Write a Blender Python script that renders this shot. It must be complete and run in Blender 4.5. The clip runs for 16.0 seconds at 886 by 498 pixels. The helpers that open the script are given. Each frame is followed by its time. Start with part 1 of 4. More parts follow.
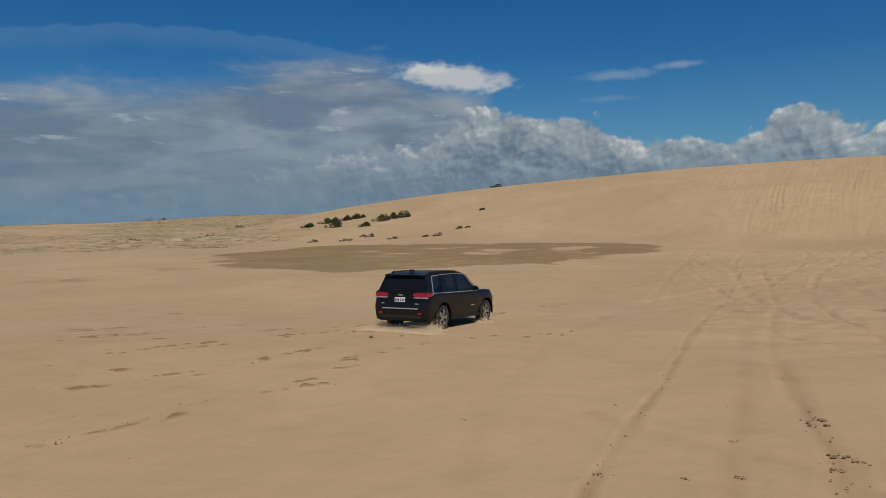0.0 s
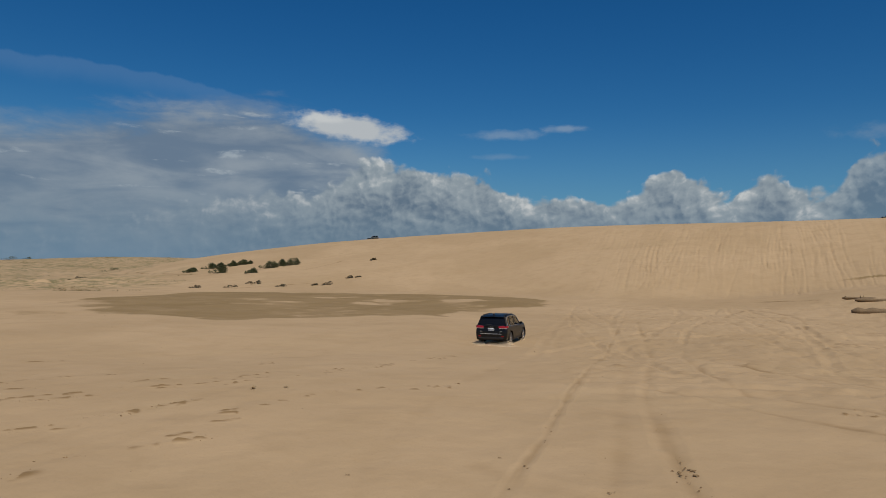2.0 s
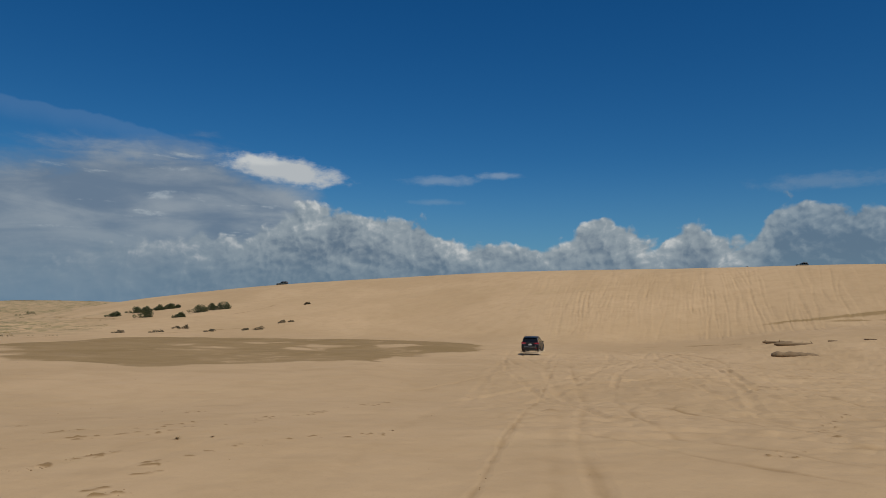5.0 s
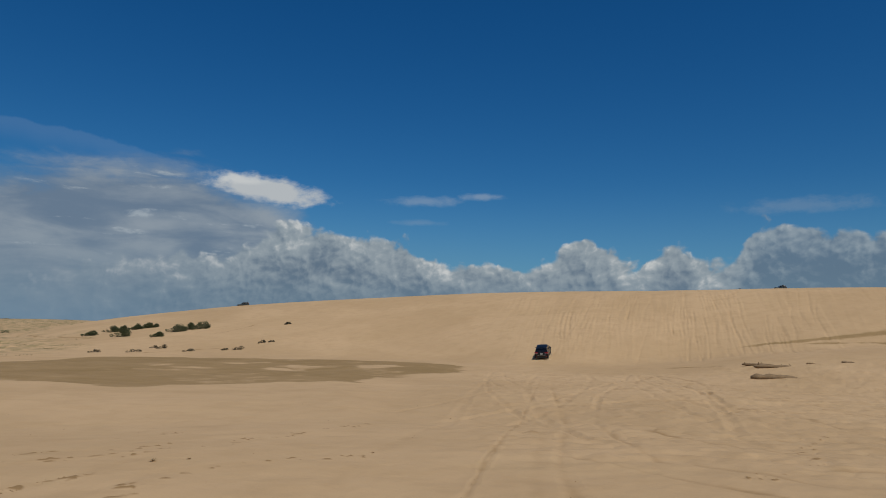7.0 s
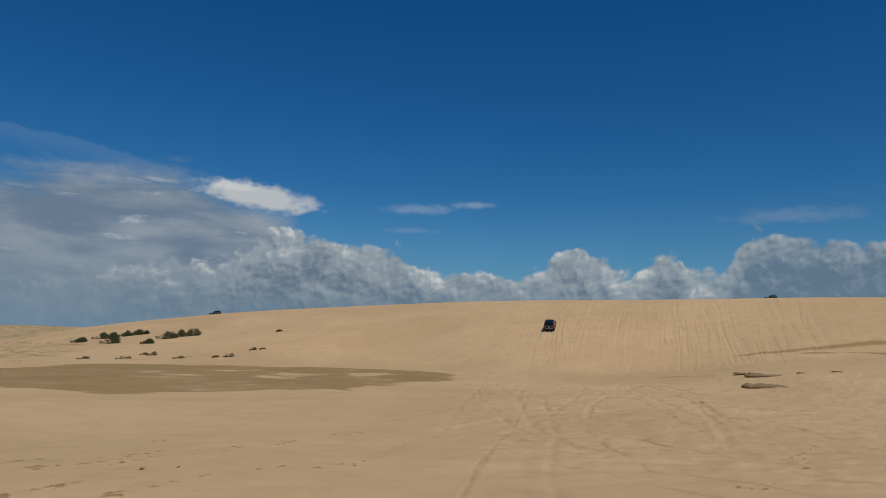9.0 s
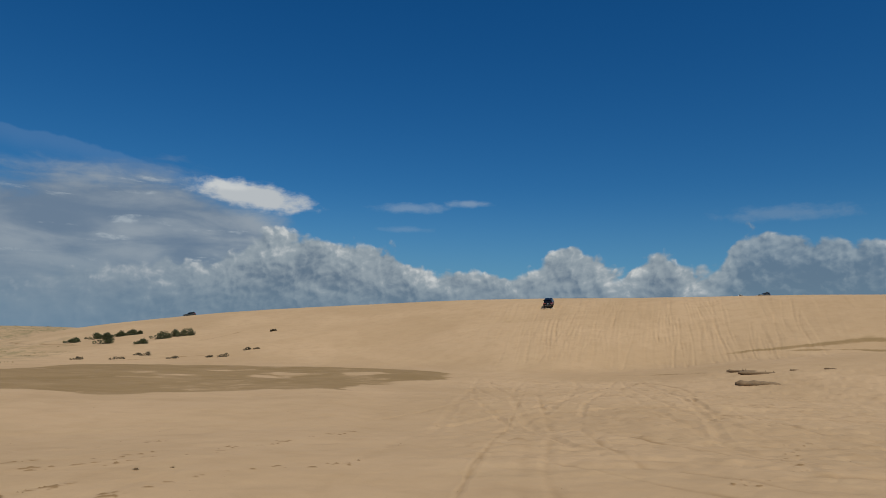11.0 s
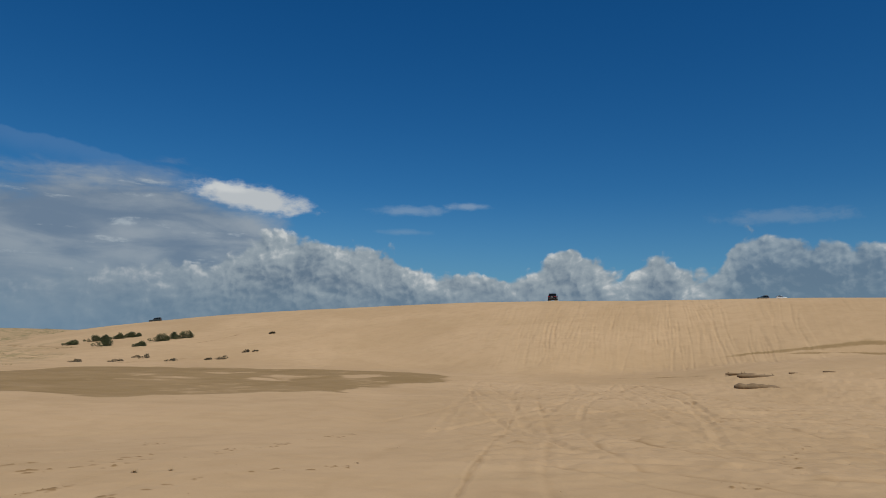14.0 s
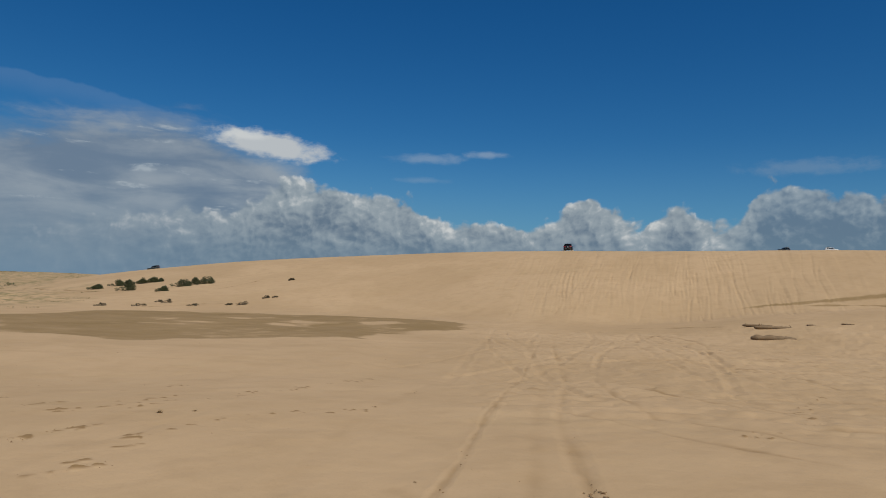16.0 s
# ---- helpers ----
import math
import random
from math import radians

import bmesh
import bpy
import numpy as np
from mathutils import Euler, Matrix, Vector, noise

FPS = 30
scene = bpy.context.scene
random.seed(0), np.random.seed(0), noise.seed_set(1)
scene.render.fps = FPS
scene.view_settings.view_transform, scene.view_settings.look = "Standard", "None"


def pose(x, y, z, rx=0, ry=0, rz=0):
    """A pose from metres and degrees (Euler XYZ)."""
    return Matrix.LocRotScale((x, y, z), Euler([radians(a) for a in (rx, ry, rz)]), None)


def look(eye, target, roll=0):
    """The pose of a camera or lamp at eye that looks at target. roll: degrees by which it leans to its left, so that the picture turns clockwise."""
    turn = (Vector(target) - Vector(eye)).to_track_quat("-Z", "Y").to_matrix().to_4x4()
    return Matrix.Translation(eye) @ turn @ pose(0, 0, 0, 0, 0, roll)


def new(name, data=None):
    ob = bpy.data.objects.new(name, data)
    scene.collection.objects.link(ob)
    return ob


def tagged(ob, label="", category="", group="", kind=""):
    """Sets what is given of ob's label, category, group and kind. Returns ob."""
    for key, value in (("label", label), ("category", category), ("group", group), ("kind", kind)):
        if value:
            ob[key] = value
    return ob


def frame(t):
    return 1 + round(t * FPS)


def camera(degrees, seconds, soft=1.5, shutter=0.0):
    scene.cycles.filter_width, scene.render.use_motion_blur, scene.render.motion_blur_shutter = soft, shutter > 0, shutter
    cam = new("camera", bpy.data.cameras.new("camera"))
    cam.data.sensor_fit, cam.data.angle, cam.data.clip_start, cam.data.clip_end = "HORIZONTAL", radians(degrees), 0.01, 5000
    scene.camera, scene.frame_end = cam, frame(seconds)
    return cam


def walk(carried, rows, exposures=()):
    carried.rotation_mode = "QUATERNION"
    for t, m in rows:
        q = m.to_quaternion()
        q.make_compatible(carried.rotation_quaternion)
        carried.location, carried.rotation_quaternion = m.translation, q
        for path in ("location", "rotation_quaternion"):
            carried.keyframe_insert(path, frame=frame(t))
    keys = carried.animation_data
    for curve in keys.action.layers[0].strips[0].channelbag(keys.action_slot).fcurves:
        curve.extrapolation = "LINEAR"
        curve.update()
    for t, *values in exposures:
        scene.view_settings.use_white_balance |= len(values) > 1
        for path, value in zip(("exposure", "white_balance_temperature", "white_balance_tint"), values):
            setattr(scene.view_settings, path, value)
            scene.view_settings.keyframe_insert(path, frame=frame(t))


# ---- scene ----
EYE_Z = 3.45
cam = camera(64.7, 16.0, soft=0.95)
PATH = [
    (0.0, pose(0, 0, EYE_Z, 87.45, 1.00, 0.00)),
    (0.5, pose(0, 0, EYE_Z, 88.18, 1.04, -2.25)),
    (1.0, pose(0, 0, EYE_Z, 89.04, 1.10, -4.06)),
    (1.5, pose(0, 0, EYE_Z, 90.16, 0.14, -6.34)),
    (2.0, pose(0, 0, EYE_Z, 91.58, -0.84, -8.90)),
    (2.5, pose(0, 0, EYE_Z, 92.87, -1.45, -11.04)),
    (3.0, pose(0, 0, EYE_Z, 94.15, -1.87, -12.58)),
    (3.5, pose(0, 0, EYE_Z, 94.72, -1.50, -13.24)),
    (4.0, pose(0, 0, EYE_Z, 94.80, -0.97, -13.50)),
    (6.5, pose(0, 0, EYE_Z, 96.65, -1.39, -15.34)),
    (7.0, pose(0, 0, EYE_Z, 97.01, -1.22, -15.67)),
    (7.5, pose(0, 0, EYE_Z, 97.27, -1.18, -15.96)),
    (8.0, pose(0, 0, EYE_Z, 97.57, -1.21, -16.12)),
    (8.5, pose(0, 0, EYE_Z, 97.71, -1.31, -16.17)),
    (9.0, pose(0, 0, EYE_Z, 97.68, -1.45, -16.33)),
    (11.5, pose(0, 0, EYE_Z, 97.58, -1.09, -16.87)),
    (12.0, pose(0, 0, EYE_Z, 97.60, -0.99, -16.88)),
    (12.5, pose(0, 0, EYE_Z, 97.71, -0.96, -16.80)),
    (13.0, pose(0, 0, EYE_Z, 97.81, -0.98, -16.80)),
    (13.5, pose(0, 0, EYE_Z, 97.87, -1.09, -16.84)),
    (14.0, pose(0, 0, EYE_Z, 97.81, -1.25, -16.86)),
    (14.5, pose(0, 0, EYE_Z, 97.58, -1.10, -16.72)),
    (15.0, pose(0, 0, EYE_Z, 97.38, -0.89, -16.53)),
    (15.5, pose(0, 0, EYE_Z, 96.05, -1.30, -15.78)),
    (16.0, pose(0, 0, EYE_Z, 93.57, -1.90, -15.45)),
]
walk(cam, PATH, [(0.0, -0.10), (4.0, -0.10), (9.0, -0.07), (11.5, 0.0), (16.0, 0.0)])

# ---- sun and sky ----
SUN_EL, SUN_AZ = 56.0, 171.0  # degrees up; degrees clockwise from straight ahead


class Nodes:
    """Short spellings for node trees: sockets or numbers in, socket out."""

    def __init__(self, tree):
        self.tree = tree
        tree.nodes.clear()

    def node(self, kind, **values):
        n = self.tree.nodes.new(kind)
        for key, value in values.items():
            setattr(n, key, value)
        return n

    def put(self, socket, value):
        if isinstance(value, bpy.types.NodeSocket):
            self.tree.links.new(value, socket)
        elif value is not None:
            socket.default_value = value

    def math(self, op, a, b=None, c=None, clamp=False):
        n = self.node("ShaderNodeMath", operation=op, use_clamp=clamp)
        for socket, value in zip(n.inputs, (a, b, c)):
            self.put(socket, value)
        return n.outputs[0]

    def add(self, *xs):
        out = xs[0]
        for v in xs[1:]:
            out = self.math("ADD", out, v)
        return out

    def sub(self, a, b):
        return self.math("SUBTRACT", a, b)

    def mul(self, *xs):
        out = xs[0]
        for v in xs[1:]:
            out = self.math("MULTIPLY", out, v)
        return out

    def ramp(self, v, lo, hi, a=0.0, b=1.0):
        n = self.node("ShaderNodeMapRange", interpolation_type="SMOOTHSTEP")
        for i, value in enumerate((v, lo, hi, a, b)):
            self.put(n.inputs[i], value)
        return n.outputs[0]

    def vec(self, x=0.0, y=0.0, z=0.0):
        n = self.node("ShaderNodeCombineXYZ")
        for socket, value in zip(n.inputs, (x, y, z)):
            self.put(socket, value)
        return n.outputs[0]

    def noise(self, v, scale, detail=4.0, rough=0.55, distort=0.0):
        n = self.node("ShaderNodeTexNoise")
        self.put(n.inputs["Vector"], v)
        for key, value in (("Scale", scale), ("Detail", detail), ("Roughness", rough), ("Distortion", distort)):
            n.inputs[key].default_value = value
        return n.outputs[0]

    def puffs(self, v, scale, detail=2.0, smooth=0.35):
        n = self.node("ShaderNodeTexVoronoi", feature="SMOOTH_F1")
        self.put(n.inputs["Vector"], v)
        for key, value in (("Scale", scale), ("Detail", detail), ("Smoothness", smooth), ("Roughness", 0.5)):
            n.inputs[key].default_value = value
        return self.sub(0.5, n.outputs["Distance"])

    def mix(self, k, a, b, mode="MIX"):
        n = self.node("ShaderNodeMix", data_type="RGBA", blend_type=mode)
        for i, value in ((0, k), (6, a), (7, b)):
            self.put(n.inputs[i], (*value, 1.0) if isinstance(value, tuple) and len(value) == 3 else value)
        return n.outputs[2]

    def curve(self, v, points):
        n = self.node("ShaderNodeFloatCurve")
        line = n.mapping.curves[0]
        line.points[0].location, line.points[1].location = points[0], points[-1]
        for p in points[1:-1]:
            line.points.new(*p)
        n.mapping.update()
        self.put(n.inputs["Value"], v)
        return n.outputs[0]


def make_sky():
    world = bpy.data.worlds.new("sky")
    world.use_nodes = True
    scene.world = world
    n = Nodes(world.node_tree)
    way = n.node("ShaderNodeTexCoord").outputs["Generated"]
    parts = n.node("ShaderNodeSeparateXYZ")
    n.put(parts.inputs[0], way)
    az = n.mul(n.math("ARCTAN2", parts.outputs[0], parts.outputs[1]), 180 / math.pi)
    el = n.mul(n.math("ARCSINE", parts.outputs[2]), 180 / math.pi)
    air = n.node("ShaderNodeTexSky", sky_type="NISHITA", sun_disc=False, sun_elevation=radians(SUN_EL), sun_rotation=radians(SUN_AZ),
                 altitude=0, air_density=1.0, dust_density=0.3, ozone_density=4.0)
    tint = n.node("ShaderNodeHueSaturation")
    tint.inputs["Saturation"].default_value = SKY_SATURATION
    n.put(tint.inputs["Color"], air.outputs[0])
    blue = n.mix(1.0, tint.outputs[0], SKY_TINT, "MULTIPLY")

    def cloud(rgb):  # colours of the clouds as seen, in the sky texture's own units
        return tuple(c / SKY_STRENGTH for c in rgb)

    p = n.vec(az, el)
    wobble = n.noise(p, 0.35, 5)
    colour = blue
    # pale haze low over the sea to one side
    haze = n.mul(n.ramp(el, 9.0, 1.0), n.ramp(az, 30.0, -6.0), 0.9)
    colour = n.mix(haze, colour, cloud((0.12, 0.21, 0.31)))

    colour = n.mix(n.mul(n.ramp(el, 13.0, 3.0), 0.3), colour, cloud((0.12, 0.27, 0.44)))

    # thin high streak that curves over the sheet
    arc = n.add(n.mul(n.math("POWER", n.math("ABSOLUTE", n.mul(n.add(az, 20), 0.1)), 2.0), -0.85), 14.4)
    off = n.sub(el, n.add(arc, n.mul(n.sub(wobble, 0.5), 1.2)))
    streak = n.mul(n.ramp(off, 0.25, 0.0), n.ramp(off, -1.9, -0.1), n.ramp(az, 3.0, -8.0), 0.10)
    colour = n.mix(streak, colour, cloud((0.32, 0.42, 0.55)))

    # broad layered sheet of grey cloud
    long_p = n.vec(n.mul(az, 0.22), el)
    bands = n.noise(long_p, 0.5, 5, 0.5, 0.7)
    fine = n.noise(n.vec(n.mul(az, 0.45), el), 1.5, 5, 0.6, 0.3)
    top = n.mul(n.curve(n.mul(n.add(az, 60), 1 / 90), [(0, 0.62), (0.28, 0.70), (0.36, 0.72), (0.43, 0.73), (0.49, 0.80), (0.575, 0.88), (0.625, 0.85), (0.667, 0.78), (0.70, 0.69), (0.73, 0.54), (0.78, 0.30), (1, 0.0)]), 15.0)
    edge = n.add(n.sub(top, el), n.mul(n.sub(bands, 0.5), 4.0), n.mul(n.sub(fine, 0.5), 1.6))
    sheet = n.mul(n.ramp(edge, -0.5, 2.8), n.ramp(el, -1.5, 4.0, 0.35, 1.0), 0.93)
    light = n.ramp(n.add(bands, n.mul(n.sub(fine, 0.5), 0.22), n.mul(n.sub(n.noise(n.vec(n.mul(az, 0.5), el), 0.16, 3), 0.5), 1.1)), 0.28, 0.76)
    grey = n.mix(light, cloud((0.145, 0.20, 0.275)), cloud((0.285, 0.33, 0.375)))
    low = n.ramp(el, 8.0, 1.5)
    grey = n.mix(n.mul(low, 0.75, n.ramp(wobble, 0.3, 0.75, 1.0, 0.6)), grey, cloud((0.13, 0.21, 0.295)))
    colour = n.mix(sheet, colour, grey)
    # white ledges in the sheet
    ledge_k = n.noise(n.vec(n.mul(az, 0.16), n.add(el, n.mul(az, 0.02))), 1.15, 4, 0.5, 0.4)
    ledge = n.mul(n.ramp(ledge_k, 0.59, 0.66), n.ramp(edge, 0.6, 2.5), n.ramp(el, 3.5, 6.0), n.ramp(fine, 0.42, 0.68), 0.45)
    colour = n.mix(ledge, colour, cloud((0.46, 0.52, 0.56)))

    # heaped clouds along the horizon: tops by bearing, with billows on billows
    heap_top = n.mul(n.curve(n.mul(n.add(az, 30), 1 / 120), [
        (0, 0.10), (0.08, 0.26), (0.17, 0.42), (0.235, 0.50), (0.262, 0.59), (0.285, 0.70), (0.315, 0.63), (0.348, 0.59), (0.372, 0.49), (0.395, 0.48), (0.418, 0.46),
        (0.44, 0.47), (0.452, 0.51), (0.475, 0.61), (0.492, 0.59), (0.506, 0.50), (0.526, 0.58), (0.543, 0.53), (0.567, 0.48), (0.582, 0.68), (0.605, 0.67), (0.64, 0.62), (0.7, 0.55), (0.85, 0.3), (1, 0.2)]), 14.0)
    q = n.vec(n.add(az, n.mul(n.sub(wobble, 0.5), 2.0)), n.mul(el, 1.1))
    toward = n.node("ShaderNodeVectorMath", operation="ADD")
    n.put(toward.inputs[0], q)
    toward.inputs[1].default_value = (0.22, 0.34, 0)

    def billow(at):
        return n.add(n.mul(n.puffs(at, 0.34, 1.0, 0.25), 1.7), n.mul(n.puffs(at, 0.85, 1.0, 0.2), 0.95), n.mul(n.puffs(at, 2.0, 1.5, 0.3), 0.5), n.mul(n.noise(at, 2.2, 5, 0.6), 0.4))

    heap = billow(q)
    rim = n.add(n.mul(n.puffs(q, 0.34, 1.0, 0.25), 1.7), n.mul(n.puffs(q, 0.85, 1.0, 0.3), 0.8), n.mul(n.noise(q, 2.4, 5, 0.6), 0.7))
    depth = n.add(n.sub(heap_top, el), n.mul(n.sub(rim, 0.45), 1.0))
    cover = n.mul(n.ramp(depth, -0.15, 0.55), n.ramp(az, -18.0, 5.0, 0.12, 1.0), n.ramp(az, 36.0, 41.0, 1.0, 0.88))
    lit = n.add(n.mul(n.sub(heap, billow(toward.outputs[0])), 0.42), 0.54, n.mul(n.sub(wobble, 0.5), 0.9), n.mul(n.ramp(depth, 0.3, 3.6), -0.42), n.mul(n.ramp(az, 35.0, 42.0), -0.30), n.mul(n.sub(n.noise(q, 0.45, 3, 0.5), 0.5), 0.9))
    shade = n.mix(n.ramp(lit, -0.25, 0.6), cloud((0.12, 0.175, 0.24)), cloud((0.29, 0.345, 0.385)))
    shade = n.mix(n.ramp(lit, 0.46, 1.0), shade, cloud((0.58, 0.60, 0.60)))
    shade = n.mix(n.mul(n.ramp(el, 5.5, 2.0), n.ramp(lit, 0.9, 0.3, 0.25, 0.6)), shade, cloud((0.135, 0.215, 0.29)))
    colour = n.mix(cover, colour, shade)

    # one bright smooth cloud, and wisps in the blue
    def patch(colour, a, e, wide, high, lean, soft, amount, rgb, rough=1.0):
        u = n.mul(n.sub(az, a), 1 / wide)
        v = n.mul(n.sub(n.sub(el, e), n.mul(n.sub(az, a), lean)), 1 / high)
        d = n.math("SQRT", n.add(n.mul(u, u), n.mul(v, v)))
        d = n.add(d, n.mul(n.sub(n.noise(n.vec(n.mul(az, 0.5), el), 1.3, 5, 0.6), 0.5), rough))
        k = n.mul(n.ramp(d, 1.0, 1.0 - soft), amount)
        return n.mix(k, colour, cloud(rgb))

    colour = patch(colour, 1.1, 11.2, 5.6, 1.25, -0.12, 0.55, 0.92, (0.50, 0.525, 0.535), 1.0)
    colour = patch(colour, -0.9, 11.9, 2.7, 0.55, 0.0, 0.7, 0.7, (0.60, 0.62, 0.62), 1.0)
    colour = patch(colour, 14.0, 10.85, 4.0, 0.55, 0.03, 0.9, 0.34, (0.36, 0.43, 0.50), 1.3)
    colour = patch(colour, 18.6, 11.3, 2.3, 0.40, 0.0, 0.9, 0.42, (0.36, 0.43, 0.50), 1.3)
    colour = patch(colour, 13.5, 9.1, 2.6, 0.35, 0.0, 0.9, 0.22, (0.30, 0.38, 0.47), 1.3)
    colour = patch(colour, 43.0, 10.0, 6.0, 0.75, 0.0, 0.9, 0.28, (0.26, 0.33, 0.41), 1.6)

    back = n.node("ShaderNodeBackground")
    n.put(back.inputs[0], colour)
    back.inputs[1].default_value = SKY_STRENGTH
    n.put(n.node("ShaderNodeOutputWorld").inputs[0], back.outputs[0])


SKY_STRENGTH, SKY_SATURATION, SKY_TINT = 0.1, 1.35, (0.33, 0.54, 0.63)
make_sky()
sun = new("sun", bpy.data.lights.new("sun", "SUN"))
sun.data.energy, sun.data.angle, sun.data.color = 3.55, radians(0.5), (1.0, 0.95, 0.84)
sun.matrix_world = look([90 * v for v in (math.sin(radians(SUN_AZ)) * math.cos(radians(SUN_EL)), math.cos(radians(SUN_AZ)) * math.cos(radians(SUN_EL)), math.sin(radians(SUN_EL)))], (0, 0, 0))

# ---- materials ----
def material(name):
    m = bpy.data.materials.new(name)
    m.use_nodes = True
    n = Nodes(m.node_tree)
    out = n.node("ShaderNodeOutputMaterial")
    bsdf = n.node("ShaderNodeBsdfPrincipled")
    n.put(out.inputs[0], bsdf.outputs[0])
    return m, n, bsdf


def surface(name, colour, rough=0.5, metal=0.0, coat=0.0, spread=0.12, size=6.0, bump=0.0, spec=0.5, glow=None, worn=None):
    """A painted, moulded or natural surface with a little variation at two scales."""
    m, n, b = material(name)
    at = n.node("ShaderNodeTexCoord").outputs["Object"]
    big, small = n.noise(at, size, 3), n.noise(at, size * 9, 4)
    k = n.add(n.mul(n.sub(big, 0.5), 1.2), n.mul(n.sub(small, 0.5), 0.8))
    dark, pale = tuple(c * (1 - spread) for c in colour), tuple(min(1, c * (1 + spread)) for c in colour)
    c = n.mix(n.ramp(k, -0.5, 0.5), dark, pale)
    if worn:
        c = n.mix(n.mul(n.ramp(big, 0.45, 0.75), 0.5), c, worn)
    n.put(b.inputs["Base Color"], c)
    n.put(b.inputs["Roughness"], n.ramp(small, 0.2, 0.8, max(0.02, rough * 0.85), min(1, rough * 1.15)))
    b.inputs["Metallic"].default_value, b.inputs["Coat Weight"].default_value, b.inputs["Coat Roughness"].default_value = metal, coat, 0.06
    b.inputs["Specular IOR Level"].default_value = spec
    if glow:
        b.inputs["Emission Color"].default_value, b.inputs["Emission Strength"].default_value = (*glow[0], 1), glow[1]
    if bump:
        u = n.node("ShaderNodeBump")
        u.inputs["Strength"].default_value, u.inputs["Distance"].default_value = bump, 0.01
        n.put(u.inputs["Height"], small)
        n.put(b.inputs["Normal"], u.outputs[0])
    return m


def make_sand():
    """Dune sand: grains, wind ripples, dry pale and firmer ochre sweeps; damp, banded, rut-shaded and overgrown where
    the land's own masks say so.
    """
    m, n, b = material("sand")
    at = n.node("ShaderNodeNewGeometry").outputs["Position"]

    def mask(name):
        return n.node("ShaderNodeAttribute", attribute_name=name).outputs["Fac"]

    patchy = n.noise(at, 0.17, 6, 0.68, 0.8)
    sweep, blot = n.noise(at, 0.045, 5, 0.6, 0.6), n.noise(at, 0.5, 5, 0.6, 0.4)
    tiny = n.noise(at, 22.0, 4, 0.7)
    dry = n.mix(n.ramp(sweep, 0.32, 0.68), (0.418, 0.284, 0.157), (0.482, 0.331, 0.190))
    dry = n.mix(n.mul(n.ramp(blot, 0.42, 0.72), 0.38), dry, (0.375, 0.250, 0.132))
    dry = n.mix(n.mul(n.ramp(patchy, 0.5, 0.72), 0.25), dry, (0.500, 0.355, 0.200))
    dry = n.mix(n.mul(n.ramp(tiny, 0.5, 0.8), 0.22), dry, (0.30, 0.20, 0.11))
    dry = n.mix(n.mul(n.ramp(n.noise(at, 5.5, 5, 0.75, 0.3), 0.55, 0.80), 0.32), dry, (0.345, 0.232, 0.120))
    # damp hollows, and the dark bands along the dune-foot creases
    damp_and_bands_k = n.mul(n.ramp(n.add(mask("damp_and_bands"), n.mul(n.sub(blot, 0.5), 0.5), n.mul(n.sub(patchy, 0.5), 1.5)), 0.15, 0.80), n.ramp(patchy, 0.3, 0.7, 1.0, 0.72))
    c = n.mix(damp_and_bands_k, dry, (0.240, 0.158, 0.070))
    # shade of ruts painted as colour; crusts and debris are dark themselves
    rut_shade_and_crust = n.mul(n.ramp(n.add(mask("rut_shade_and_crust"), n.mul(n.sub(blot, 0.5), 0.25)), 0.03, 0.7), 0.95)
    c = n.mix(rut_shade_and_crust, c, (0.250, 0.155, 0.070))
    weed = n.mul(mask("weed"), n.ramp(n.noise(at, 0.35, 6, 0.75), 0.42, 0.60))
    c = n.mix(n.mul(weed, 0.8), c, (0.150, 0.140, 0.062))
    n.put(b.inputs["Base Color"], c)
    n.put(b.inputs["Roughness"], n.ramp(damp_and_bands_k, 0.0, 1.0, 0.95, 0.9))
    b.inputs["Specular IOR Level"].default_value = 0.12
    wave = n.node("ShaderNodeTexWave", wave_type="BANDS", bands_direction="X")
    n.put(wave.inputs["Vector"], at)
    for key, value in (("Scale", 2.6), ("Distortion", 5.0), ("Detail", 3.0), ("Detail Scale", 1.2)):
        wave.inputs[key].default_value = value
    relief = n.add(n.mul(n.noise(at, 0.7, 4, 0.5), 0.10), n.mul(n.noise(at, 5.0, 4, 0.6), 0.010), n.mul(wave.outputs["Fac"], n.ramp(blot, 0.5, 0.8), 0.0015), n.mul(tiny, 0.003))
    u = n.node("ShaderNodeBump")
    u.inputs["Strength"].default_value, u.inputs["Distance"].default_value = 0.8, 1.0
    n.put(u.inputs["Height"], relief)
    n.put(b.inputs["Normal"], u.outputs[0])
    return m


SAND = make_sand()
PAINT = surface("black_paint", (0.006, 0.006, 0.0065), 0.38, coat=0.2, spread=0.2, size=1.5, spec=0.2, worn=(0.014, 0.012, 0.009))
WHITE_PAINT = surface("white_paint", (0.72, 0.73, 0.72), 0.3, coat=0.8, spread=0.04)
GREEN_PAINT = surface("dark_green_paint", (0.016, 0.022, 0.018), 0.35, coat=0.6)
TRIM = surface("black_plastic", (0.011, 0.011, 0.0115), 0.55, spread=0.2, bump=0.1)
RUBBER = surface("rubber", (0.022, 0.021, 0.020), 0.8, spread=0.3, bump=0.2, worn=(0.16, 0.115, 0.07))
ALLOY = surface("alloy", (0.50, 0.50, 0.51), 0.22, metal=0.9, spread=0.1)
DIM_MIRROR = surface("dim_mirror", (0.06, 0.065, 0.07), 0.12, metal=0.9, spread=0.05)
CHROME = surface("chrome", (0.50, 0.51, 0.53), 0.25, metal=0.55, spread=0.05)
RED_LENS = surface("red_lens", (0.24, 0.003, 0.010), 0.2, coat=0.6, spread=0.25, size=14, glow=((1.0, 0.01, 0.05), 0.06))
